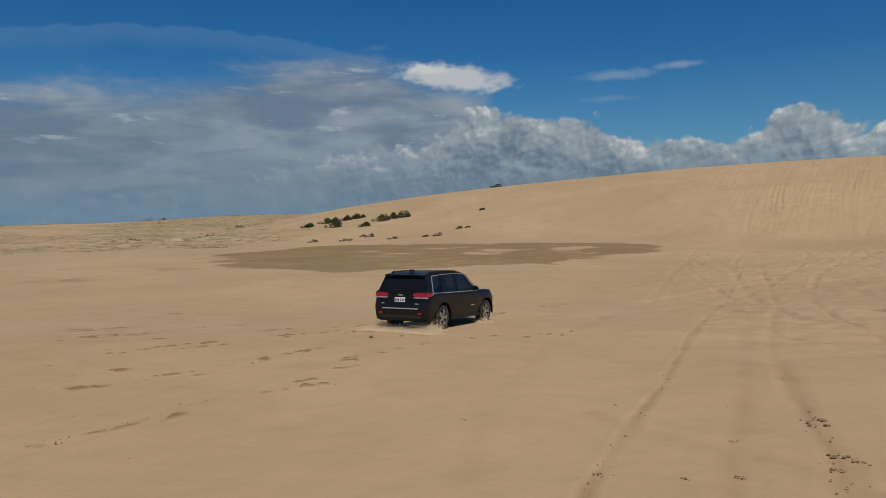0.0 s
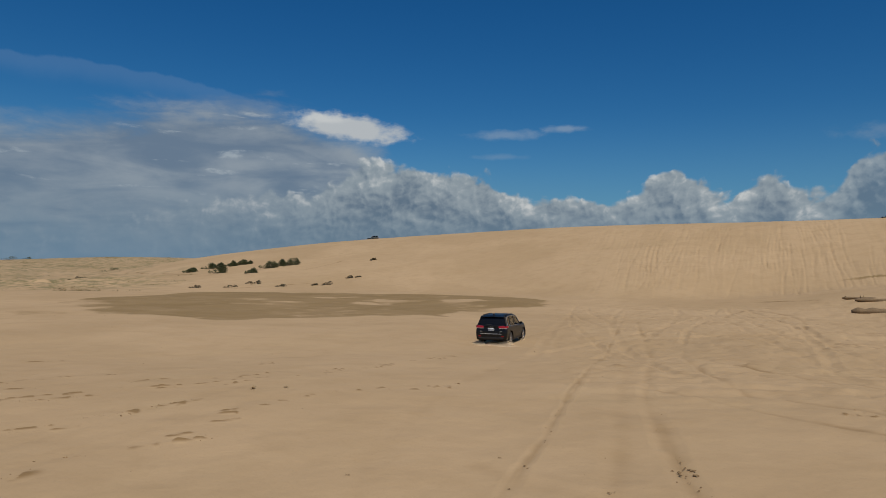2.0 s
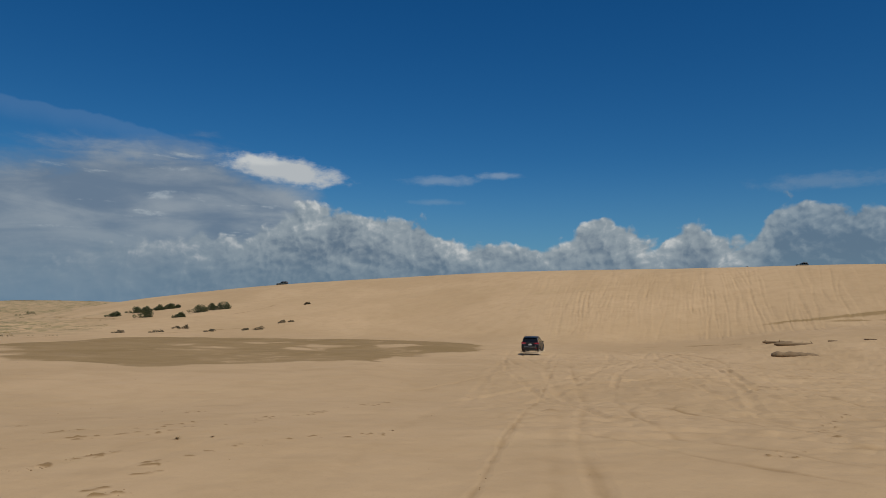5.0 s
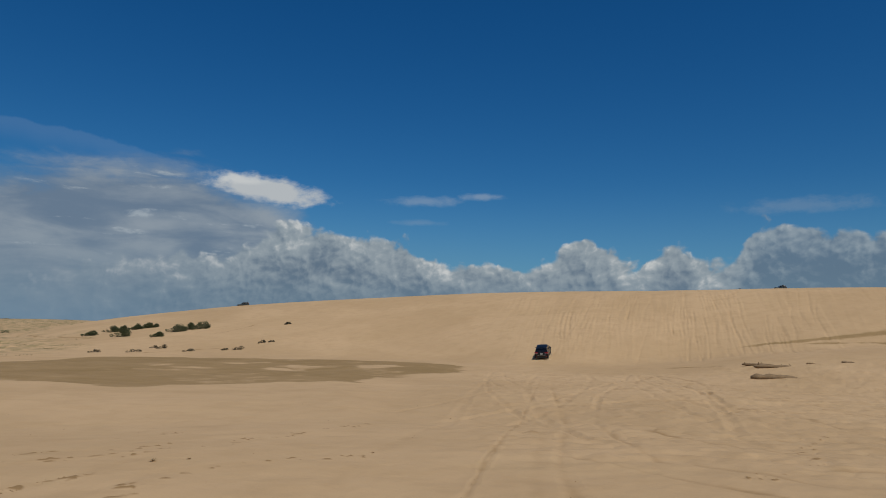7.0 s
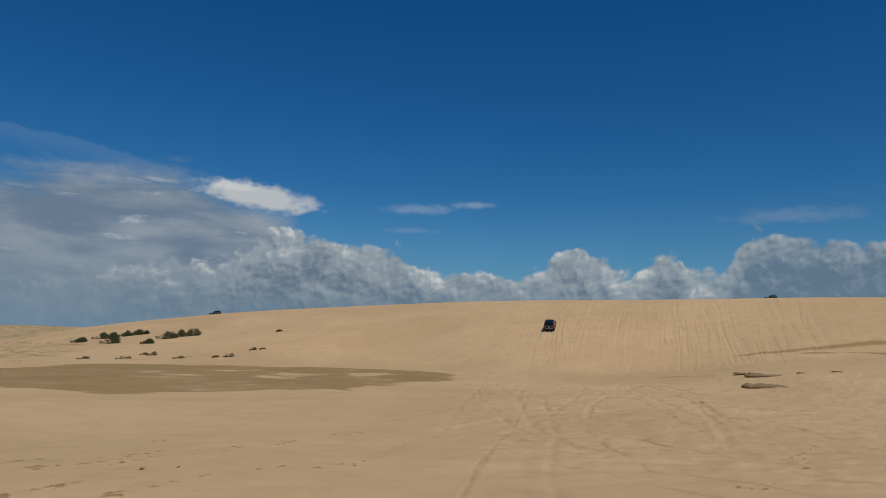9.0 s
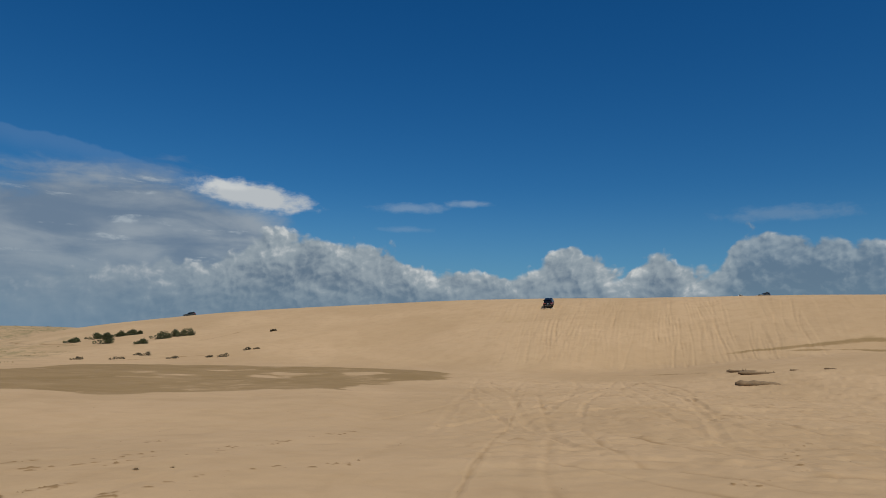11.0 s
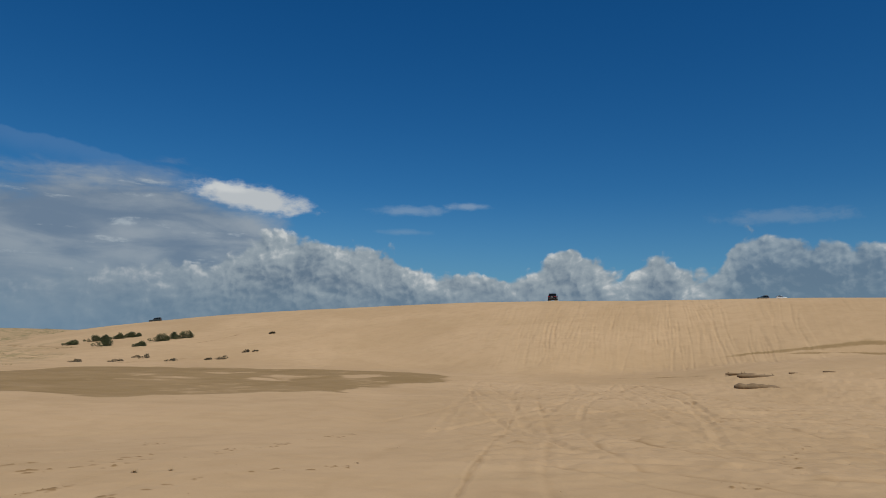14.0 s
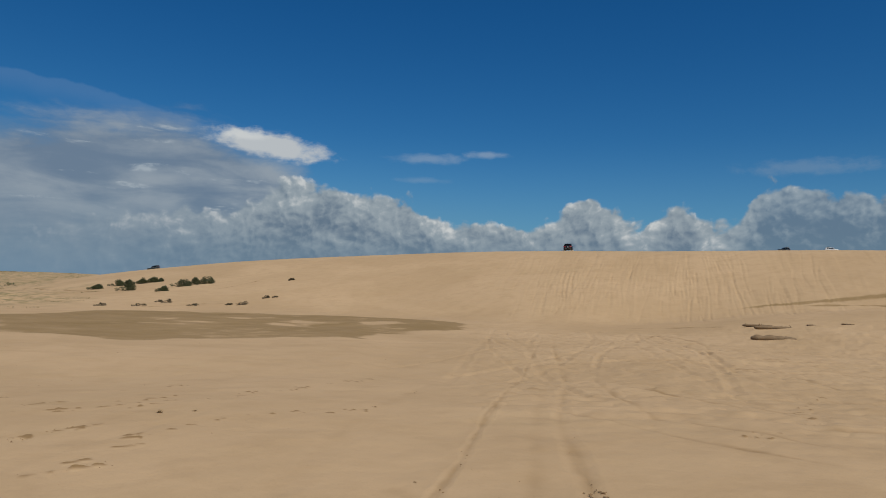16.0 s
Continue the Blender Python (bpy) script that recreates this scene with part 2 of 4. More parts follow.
CLEAR_LENS = surface("clear_lens", (0.36, 0.27, 0.28), 0.15, coat=1.0)
PLATE = surface("plate_white", (0.72, 0.73, 0.74), 0.4, spread=0.05)
INK = surface("plate_ink", (0.03, 0.03, 0.05), 0.5)
CLOTH = surface("seat_leather", (0.03, 0.028, 0.027), 0.6, bump=0.2)
WOOD = surface("weathered_wood", (0.20, 0.130, 0.066), 0.9, spread=0.4, size=3, bump=0.8, worn=(0.09, 0.06, 0.035))
# dark brown of the sand crumbs, also used as shade of small pits
CRUMB_AND_PIT = surface("crumb_and_pit_shade", (0.21, 0.130, 0.06), 0.95, spread=0.35, size=9, bump=0.8)
SPRAY = surface("flying_sand", (0.56, 0.42, 0.27), 0.95, spread=0.15)
BARK = surface("shrub_stem", (0.10, 0.07, 0.045), 0.9, spread=0.3)


def make_leaf(name, dark, pale, dry):
    m, n, b = material(name)
    at = n.node("ShaderNodeNewGeometry")
    chance = at.outputs["Random Per Island"]
    c = n.mix(n.ramp(chance, 0.0, 0.8), dark, pale)
    c = n.mix(n.mul(n.ramp(chance, 0.86, 0.97), 0.7), c, dry)
    c = n.mix(n.mul(n.noise(at.outputs["Position"], 1.3, 3), 0.4), c, dark)
    n.put(b.inputs["Base Color"], c)
    b.inputs["Roughness"].default_value, b.inputs["Specular IOR Level"].default_value = 0.6, 0.3
    return m


LEAF = make_leaf("shrub_leaf", (0.040, 0.050, 0.020), (0.095, 0.105, 0.042), (0.16, 0.12, 0.06))
DULL_LEAF = make_leaf("creeper_leaf", (0.050, 0.042, 0.022), (0.105, 0.080, 0.042), (0.19, 0.13, 0.07))
GRASS = make_leaf("dune_grass", (0.16, 0.125, 0.055), (0.27, 0.21, 0.10), (0.30, 0.23, 0.12))
STRAW = make_leaf("dry_grass", (0.26, 0.175, 0.085), (0.40, 0.28, 0.15), (0.32, 0.23, 0.13))


def make_glass():
    m, n, b = material("tinted_glass")
    b.inputs["Base Color"].default_value = (0.20, 0.215, 0.21, 1)
    b.inputs["Roughness"].default_value, b.inputs["IOR"].default_value, b.inputs["Transmission Weight"].default_value = 0.02, 1.33, 1.0
    return m


GLASS = make_glass()

# ---- the shape of the land ----



def lattice(ix, iy, seed):
    n = (ix * 374761393 + iy * 668265263 + seed * 974634777) & 0xFFFFFFFF
    n = ((n ^ (n >> 13)) * 1274126177) & 0xFFFFFFFF
    return ((n ^ (n >> 16)) & 0xFFFF) / 65535.0


def grain(x, y, size, seed):
    """Smooth value noise from -1 to 1 with cells of that size."""
    u, v = np.asarray(x, float) / size, np.asarray(y, float) / size
    iu, iv = np.floor(u).astype(np.int64), np.floor(v).astype(np.int64)
    fu, fv = u - iu, v - iv
    su, sv = fu * fu * fu * (fu * (fu * 6 - 15) + 10), fv * fv * fv * (fv * (fv * 6 - 15) + 10)
    a, b = lattice(iu, iv, seed), lattice(iu + 1, iv, seed)
    c, d = lattice(iu, iv + 1, seed), lattice(iu + 1, iv + 1, seed)
    return 2 * ((a + (b - a) * su) * (1 - sv) + (c + (d - c) * su) * sv) - 1


def fbm(x, y, size, seed, octaves=4):
    total, amount = 0, 1.0
    for k in range(octaves):
        total = total + amount * grain(x + 17.3 * k, y - 9.1 * k, size / 2 ** k, seed + k)
        amount *= 0.5
    return total


def step(lo, hi, v):
    k = np.clip((v - lo) / (hi - lo), 0, 1)
    return k * k * (3 - 2 * k)


def along(a, table):
    """A smooth line through a short table of (bearing, value)."""
    ks, vs = [k for k, _ in table], [v for _, v in table]
    return sum(np.interp(a + d, ks, vs) for d in (-3.0, -1.5, 0.0, 1.5, 3.0)) / 5


# The dune that closes the bowl, by bearing (degrees clockwise from straight ahead): its toe, its crest, and the crest's height above the eye's level.
TOE = [(-20, 125), (-12, 112), (0, 111), (13, 108), (19, 97), (24, 90), (31, 97), (37, 104), (43, 107), (50, 109), (75, 115), (130, 150)]
CREST = [(-20, 260), (-12, 234), (-4, 214), (5, 198), (15, 178), (25.7, 165), (40, 156), (50, 154), (75, 161), (130, 208)]
CREST_Z = [(-20, -4.68), (-15, -2.08), (-11.6, 1.77), (-8.4, 3.43), (-3.8, 5.82), (0.8, 7.54), (5.4, 8.63), (9.9, 9.36), (15, 10.04), (18.6, 10.5), (26.5, 10.61), (31, 10.61), (35.4, 10.65), (39.4, 10.7), (43, 10.74), (49, 10.53), (60, 10.06), (75, 8.32), (100, 5.2), (130, -3.12)]
TOE_Z = [(-20, -4.2), (0, -4.3), (13, -4.2), (20, -4.0), (31, -3.7), (37, -2.5), (43, -1.0), (49, -0.1), (60, 0.3), (90, -1.0), (130, -4.0)]
# Low grassy rises far behind the flat.
FAR_Z = [(-60, -1.0), (-40, -0.3), (-32, 0.0), (-25, 0.3), (-21.7, 1.5), (-17.2, 3.6), (-13.8, 4.0), (-9, 3.4), (-4, 2.0), (3, -1.0), (12, -4.0)]


def rise(u):
    """The dune's face from toe (0) to crest (1): hollow foot, straight slope, rounded shoulder."""
    u = np.clip(u, 0, 1)
    foot, shoulder = 0.16, 0.78
    k = 1 / (1 - foot / 2 - (1 - shoulder) * 0.45)
    low = k * u * u / (2 * foot)
    mid = k * (u - foot / 2)
    v = np.clip((u - shoulder) / (1 - shoulder), 0, 1)
    high = k * (shoulder - foot / 2) + k * (1 - shoulder) * (v - 0.45 * v * v)
    return np.where(u < foot, low, np.where(u < shoulder, mid, high))


def land(x, y):
    """The ground's height, without its small relief."""
    x, y = np.asarray(x, float), np.asarray(y, float)
    r, a = np.hypot(x, y), np.degrees(np.arctan2(x, y))
    toe, crest = along(a, TOE), along(a, CREST)
    toe = toe + 2.0 * fbm(x, y, 30, 5, 2)
    bottom = -3.45 - 0.92 * step(19, 42, r)
    right = along(a, TOE_Z)
    z = bottom + (right - bottom) * step(66, 106, r) * step(-30, -15, a)
    z = z + 0.10 * np.exp(-((x + 0.9) ** 2 + (y - 22.0) ** 2) / 30)
    foot = z
    top = np.maximum(along(a, CREST_Z), foot)
    dune = foot + (top - foot) * rise((r - toe) / (crest - toe))
    # behind the crest the plateau climbs on gently, a little below the line of the crest, and falls away far back
    back = top * r / crest - 0.5 * step(2, 130, r - crest) - 1.6 * step(-4, 60, r - crest) * step(-6, -12, a)
    back = back - (back + 6.0) * step(430, 900, r)
    dune = np.where(r > crest, back, dune)
    z = np.where((a > -24) & (a < 134), dune, z)
    far = -4.2 + (along(a, FAR_Z) + 4.2) * step(260, 420, r) * (1 - 0.7 * step(440, 900, r))
    z = np.maximum(z, far)
    z = z - 0.35 * step(7, 13, a) * (1 - step(24, 33, a)) * step(28, 42, r) * (1 - step(72, 96, r))
    z = z + 0.22 * fbm(x, y, 26, 11, 3) * step(12, 40, r) * (1 - 0.7 * step(95, 115, r)) * (1 - 0.5 * step(120, 150, r))
    return z * (1 - step(900, 2600, r)) - 6.0 * step(900, 2600, r) + EYE_Z


def floor_z(x, y):
    """The ground's height with its hummocks, without wheel ruts."""
    x, y = np.asarray(x, float), np.asarray(y, float)
    r = np.hypot(x, y)
    return land(x, y) + 0.022 * fbm(x, y, 1.7, 31, 3) * (1 - step(60, 160, r)) + 0.05 * fbm(x, y, 6.0, 41, 2) * (1 - step(150, 200, r))


def spot(bearing, reach):
    """A place on the ground by bearing and range from the eye."""
    x, y = reach * math.sin(radians(bearing)), reach * math.cos(radians(bearing))
    return x, y, float(floor_z(x, y))

# ---- the ground: one sheet to the horizon ----
def near_line(x, y, points):
    """Distance to a run of points, and how far along it (0 to 1)."""
    best, part_at = np.full(x.shape, 1e9), np.zeros(x.shape)
    for i, ((ax, ay), (bx, by)) in enumerate(zip(points, points[1:])):
        dx, dy = bx - ax, by - ay
        k = np.clip(((x - ax) * dx + (y - ay) * dy) / (dx * dx + dy * dy), 0, 1)
        d = np.hypot(x - ax - k * dx, y - ay - k * dy)
        part_at = np.where(d < best, (i + k) / (len(points) - 1), part_at)
        best = np.minimum(best, d)
    return best, part_at


def blob(x, y, a, r, wide, deep, lean=0.0):
    """1 inside an oval patch of ground whose middle lies at bearing a and range r, 0 well outside it."""
    cx, cy = r * math.sin(radians(a)), r * math.cos(radians(a))
    t = radians(a + lean)
    u, v = (x - cx) * math.cos(t) - (y - cy) * math.sin(t), (x - cx) * math.sin(t) + (y - cy) * math.cos(t)
    return 1 - np.hypot(u / wide, v / deep)


def rut_lines():
    """Wheel ruts: two deep ones that run off ahead, older ones that fan across the flat, and the many climbs up the dune's face."""
    rng = random.Random(7)
    # points, half width, depth, and darkness painted in for the rut's shade
    lines = [([(0.9, 6.0), (1.78, 8.77), (2.38, 10.07), (3.82, 12.9), (4.48, 14.21), (6.09, 17.84), (9.05, 24.21), (15.28, 37.34), (26, 60), (37, 84)], 0.11, 0.022, 0.34),
             ([(4.3, 6.0), (4.85, 8.4), (5.39, 9.48), (5.91, 11.13), (6.36, 12.3), (6.83, 13.64), (7.62, 15.81), (8.63, 18.43), (11.0, 23.3), (14.7, 30.4), (25, 55), (38, 83)], 0.22, 0.03, 0.34),
             ([(2.6, 6.0), (3.9, 9.4), (5.76, 13.25), (6.66, 15.53), (8.49, 19.59), (12.17, 27.59), (20, 43)], 0.3, 0.02, 0.24),
             ([(0.1, 8), (0.6, 12.5), (2.6, 18), (6.0, 26.0), (12, 38), (20, 55)], 0.35, 0.015, 0.16),
             ([(2.4, 12.6), (3.0, 11.0), (4.6, 9.4), (5.6, 7.5)], 0.3, 0.02, 0.25),
             ([(9.4, 20.6), (10.09, 18.36), (10.52, 16.77), (10.87, 15.09), (11.41, 13.99), (12.3, 12.0)], 0.16, 0.03, 0.5),
             ([(18.3, 35.46), (13.87, 24.27), (12.03, 18.83), (12.71, 17.65), (13.51, 16.07), (13.8, 13.0)], 0.2, 0.03, 0.4),
             ([(16.29, 30.58), (17.54, 27.95), (17.3, 24.45), (17.5, 20.81), (18.81, 18.0)], 0.2, 0.03, 0.4),
             ([(29.35, 38.17), (30.29, 35.94), (29.88, 32.09), (28.16, 27.5)], 0.22, 0.04, 0.55),
             ([(47.0, 81.6), (48.92, 80.85), (53.4, 77.5), (55.35, 71.0)], 0.3, 0.03, 0.8),
             ([(32.67, 55.03), (40, 66), (45.25, 70.77), (44, 62), (40.2, 55.0), (23.74, 31.88)], 0.3, 0.03, 0.35),
             # the car's own wheel marks, and trodden trails beside them
             ([(-9.5, 8.2), (-5.4, 15.6), (-1.5, 22.3)], 0.18, 0.015, 0.10), ([(-8.1, 7.4), (-4.0, 14.8), (-0.1, 21.5)], 0.18, 0.015, 0.10),
             # lines of debris on the slope behind the damp hollow
             ([(-18.3, 121.5), (-12, 126.0), (-7.1, 127.5), (-3, 128.5), (-0.2, 127.8)], 0.22, 0.06, 0.8), ([(-9.0, 147.5), (-6.2, 147.6), (-3.7, 149.0), (0, 153), (2.7, 157.2)], 0.25, 0.06, 0.7),
             ([(-56, 200), (-42, 172), (-26.8, 149.4)], 0.5, 0.12, 0.8), ([(-52, 100), (-40, 106), (-30.1, 110.2), (-24, 106)], 0.3, 0.06, 0.5)]
    for k in range(22):
        x0, y0 = rng.uniform(6, 44), rng.uniform(18, 40)
        end_a, end_r = rng.uniform(19, 34), rng.uniform(80, 92)
        x1, y1 = end_r * math.sin(radians(end_a)), end_r * math.cos(radians(end_a))
        bow = rng.uniform(-4, 4)
        pts = [(x0 + (x1 - x0) * s + bow * math.sin(math.pi * s), y0 + (y1 - y0) * s) for s in (0, 0.25, 0.5, 0.75, 1)]
        lines.append((pts, rng.uniform(0.2, 0.32), rng.uniform(0.05, 0.08), rng.uniform(0.05, 0.2)))
    for k in range(16):
        y0 = rng.uniform(16, 62)
        x0, x1 = rng.uniform(5, 16) + y0 * 0.25, rng.uniform(30, 60) + y0 * 0.3
        slope = rng.uniform(-0.35, 0.1)
        lines.append(([(x0, y0), (0.5 * (x0 + x1), y0 + slope * (x1 - x0) * 0.4), (x1, y0 + slope * (x1 - x0))], rng.uniform(0.16, 0.28), rng.uniform(0.04, 0.08), rng.uniform(0.12, 0.4)))
    for k in range(96):
        a = rng.uniform(23.2, 38.5) if k > 12 else rng.uniform(38.5, 45)
        r0 = rng.uniform(102, 128)
        r1 = min(158, r0 + rng.uniform(14, 44))
        # climbs lean one way, the later ones straighten, and those past them bend back
        lean = float(np.interp(a, [23, 31, 34, 36, 45], [1.7, 1.5, 0.1, -1.5, -1.2])) + rng.uniform(-0.25, 0.25)
        sway, turn_at = rng.uniform(0.05, 0.28), rng.uniform(0, 6.28)
        for gap in ((0, 1.65) if k % 3 else (0,)):
            pts = []
            for i in range(9):
                q = i / 8
                r = r0 + (r1 - r0) * q
                b = radians(a + lean * (r - 128) / 50 + sway * math.sin(4.5 * q + turn_at))
                pts.append((r * math.sin(b) + gap * math.cos(b), r * math.cos(b) - gap * math.sin(b)))
            lines.append((pts, rng.uniform(0.13, 0.22), rng.uniform(0.025, 0.06), rng.uniform(0.05, 0.17)))
    return lines


# low broken crusts of firm damp sand on the flat: middle, half length, bearing of the long axis
CRUSTS = [(-5.4, 11.9, 0.95, 48), (-6.4, 10.85, 0.25, 70), (-7.3, 15.0, 1.0, 62), (-6.2, 16.0, 0.6, 66), (-7.6, 19.9, 1.2, 55), (-4.7, 17.0, 0.5, 55), (-3.7, 18.2, 0.6, 55),
          (-2.9, 14.2, 0.6, 60), (-8.6, 21.5, 0.5, 60), (-10.5, 22.5, 1.0, 62), (-5.5, 22.8, 0.6, 60), (-12.5, 25.0, 1.3, 66), (-3.6, 21.6, 0.4, 60), (-9.3, 17.3, 0.6, 60), (-4.6, 13.3, 0.35, 58), (-8.5, 14.8, 0.5, 66), (-7.0, 15.4, 0.7, 70), (-7.9, 16.3, 0.9, 62), (-5.3, 16.9, 0.4, 60), (-9.8, 19.0, 0.7, 58),
          (-6.9, 19.4, 0.9, 62), (-12.9, 24.2, 0.8, 68), (-11.6, 31.6, 1.1, 66), (-6.4, 11.1, 0.3, 65), (-2.7, 14.3, 0.4, 60), (-3.3, 14.0, 0.5, 66)]


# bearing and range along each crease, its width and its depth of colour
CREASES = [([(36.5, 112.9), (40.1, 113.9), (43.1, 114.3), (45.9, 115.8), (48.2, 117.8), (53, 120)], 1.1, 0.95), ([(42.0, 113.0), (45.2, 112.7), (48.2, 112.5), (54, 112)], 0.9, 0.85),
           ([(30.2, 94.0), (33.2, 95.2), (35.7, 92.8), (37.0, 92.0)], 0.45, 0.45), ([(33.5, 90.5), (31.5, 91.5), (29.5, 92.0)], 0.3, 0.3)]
# trodden marks and broken crusts that run on across the flat
TRAILS = [[(-8.0, 14.6), (-5.43, 16.43), (-4.69, 16.81), (-3.71, 17.92), (-3.1, 18.44)], [(-3.4, 20.9), (-2.79, 21.57), (-1.89, 22.32), (-0.98, 22.88), (0.43, 25.35), (1.61, 26.55), (3.8, 30.16), (5.79, 32.29)],
          [(-9.5, 18.0), (-6.07, 20.47), (-4.63, 21.35), (-2.0, 24.0)], [(-14, 21), (-6.89, 24.66), (-2.85, 28.91), (-1.82, 29.84)], [(-2.6, 14.4), (-1.65, 17.7), (0.1, 19.4), (0.63, 20.04), (3.46, 20.46)], [(12.0, 15.0), (16, 17), (20, 22), (25, 26)]]


def trail_marks():
    rng = random.Random(12)
    marks = []
    for points in TRAILS:
        for (ax, ay), (bx, by) in zip(points, points[1:]):
            for k in range(max(2, int(2.6 * math.hypot(bx - ax, by - ay)))):
                s = rng.random()
                marks.append((ax + s * (bx - ax) + rng.gauss(0, 0.22), ay + s * (by - ay) + rng.gauss(0, 0.22), rng.uniform(0.07, 0.34), rng.uniform(40, 75)))
    return marks


def make_ground():
    bearings = np.concatenate([np.arange(-180, -48, 2.0), np.arange(-48, 19, 0.115), np.arange(19, 48, 0.07), np.arange(48, 66, 0.115), np.arange(66, 180, 2.0)])
    ranges = [0.4]
    while ranges[-1] < 4200:
        r = ranges[-1]
        ranges.append(r + (0.6 if r < 6 else min(max(0.0085 * r, 0.06), 0.62) if r < 170 else 0.03 * r))
    ranges = np.array(ranges)
    a, r = np.meshgrid(np.radians(bearings), ranges)
    x, y = (r * np.sin(a)).ravel(), (r * np.cos(a)).ravel()
    rr, deg = np.hypot(x, y), np.degrees(np.arctan2(x, y))
    z = floor_z(x, y)
    damp_and_bands, rut_shade_and_crust = np.zeros(x.shape), np.zeros(x.shape)
    for points, half, depth, dark in rut_lines():
        px, py = [p[0] for p in points], [p[1] for p in points]
        k = np.where((x > min(px) - 3) & (x < max(px) + 3) & (y > min(py) - 3) & (y < max(py) + 3))[0]
        d, at = near_line(x[k], y[k], points)
        d = np.abs(d + 0.05 * fbm(x[k], y[k], 1.1, 61, 2) * (1 + np.hypot(x[k], y[k]) / 120))
        fade = np.clip(at * 12, 0, 1) * np.clip((1 - at) * 8, 0, 1) * np.clip(0.8 + 0.35 * fbm(x[k], y[k], 2.6, 77, 3), 0, 1.2)
        z[k] += fade * depth * (0.3 * np.exp(-((d - 1.55 * half) / (0.45 * half)) ** 2) - np.exp(-(d / half) ** 2))
        # painted shade along the ruts, own colour along the debris lines
        rut_shade_and_crust[k] = np.maximum(rut_shade_and_crust[k], fade * dark * np.exp(-(d / (0.9 * half)) ** 2))
    for cx, cy, long, bearing in CRUSTS + trail_marks():
        k = np.where(np.hypot(x - cx, y - cy) < long * 1.6)[0]
        t = radians(bearing)
        u, v = (x[k] - cx) * math.sin(t) + (y[k] - cy) * math.cos(t), (x[k] - cx) * math.cos(t) - (y[k] - cy) * math.sin(t)
        w = (0.05 + 0.09 * min(1, long)) * (1 + 0.6 * grain(x[k], y[k], 0.5, 91))
        on = np.exp(-(v / w) ** 2) * (1 - step(0.6 * long, long * 1.2, np.abs(u))) * step(-0.55, 0.15, fbm(x[k], y[k], 0.30, 95, 3)) * step(-0.8, -0.1, fbm(x[k], y[k], 0.9, 97, 2))
        z[k] += 0.035 * on
        rut_shade_and_crust[k] = np.maximum(rut_shade_and_crust[k], 0.95 * on)
    # sand churned by many wheels in front of the climb, and the face combed by climbs
    churn = step(13, 20, deg) * (1 - step(52, 60, deg)) * step(14, 26, rr) * (1 - step(84, 96, rr))
    lumps = fbm(x, y, 1.5, 101, 3)
    prints = fbm(x * 0.8, y, 0.9, 103, 2)
    z += (0.085 * np.abs(lumps) + 0.03 * prints) * churn
    # darker colour on lumps and prints stands in for shaded relief
    rut_shade_and_crust = np.maximum(rut_shade_and_crust, churn * (0.16 * step(0.3, 1.0, lumps) + 0.14 * step(0.6, 1.1, prints)))
    face = step(16, 22, deg) * (1 - step(46, 50, deg)) * step(96, 106, rr) * (1 - step(148, 160, rr))
    swing = (0.052 - 0.005 * np.clip(deg - 22, 0, 20)) * (rr - 125) + 0.10 * np.sin(rr / 5.0 + deg * 0.8)
    comb = 0.6 * grain((deg - swing) * 2.6, rr / 23, 1.0, 111) + 0.9 * grain((deg - swing) * 4.9, rr / 21, 1.0, 113)
    z += 0.025 * comb * face
    # combed lines also darkened in colour, as if shaded
    rut_shade_and_crust = np.maximum(rut_shade_and_crust, 0.05 * face * step(0.2, 1.0, comb))
    # damp hollows
    near = np.interp(deg, [-22, -13.7, -10.5, -6.7, -3.6, 2.6, 7.9, 12.4, 16.0, 18.6], [66, 60.5, 55.5, 55, 58.5, 64, 66.5, 72, 79, 88])
    far = np.interp(deg, [-22, -13.8, -9.9, -4.9, 1.3, 7.8, 14.2, 16.9, 18.6], [76, 104, 117, 116, 112, 112, 105, 96, 88])
    ends = np.minimum((deg + 22) / 9.0, (18.6 - deg) / 2.0)
    wet = np.minimum(np.minimum((rr - near) / 9.0, (far - rr) / 3.5), ends)
    wet = np.minimum(wet, 0.9) + 0.50 * fbm(x, y, 8, 51, 5) * (1 + 0.8 * (1 - step(60, 78, rr)))
    damp_and_bands = step(0.0, 0.75, wet) * (0.92 + 0.3 * fbm(x, y, 5, 55, 3))
    isle = np.maximum(blob(x, y, 8.8, 90, 9, 6), blob(x, y, 2.5, 85, 10, 3)) + 0.55 * fbm(x, y, 6, 57, 4)
    damp_and_bands *= 1 - 0.85 * step(0.25, 0.75, isle)
    side = blob(x, y, -24.5, 60, 10, 7) + 0.5 * fbm(x, y, 7, 59, 4)
    damp_and_bands = np.maximum(damp_and_bands, 0.5 * step(0.1, 0.9, side))
    # dark bands along the creases at the dune's foot, coloured like the damp hollows
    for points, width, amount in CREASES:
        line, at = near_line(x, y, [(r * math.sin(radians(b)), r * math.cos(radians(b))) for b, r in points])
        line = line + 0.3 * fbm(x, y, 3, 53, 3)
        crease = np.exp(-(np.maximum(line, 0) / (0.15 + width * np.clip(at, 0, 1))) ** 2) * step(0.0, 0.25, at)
        damp_and_bands = np.maximum(damp_and_bands, amount * crease)
    weed = step(115, 135, rr) * (1 - step(330, 420, rr)) * step(-10, -18, deg) + 1.5 * step(300, 340, rr) * step(-9, -12, deg)
    weed = np.clip(weed * step(-0.5, 0.6, fbm(x, y, 30, 71, 3)), 0, 1)
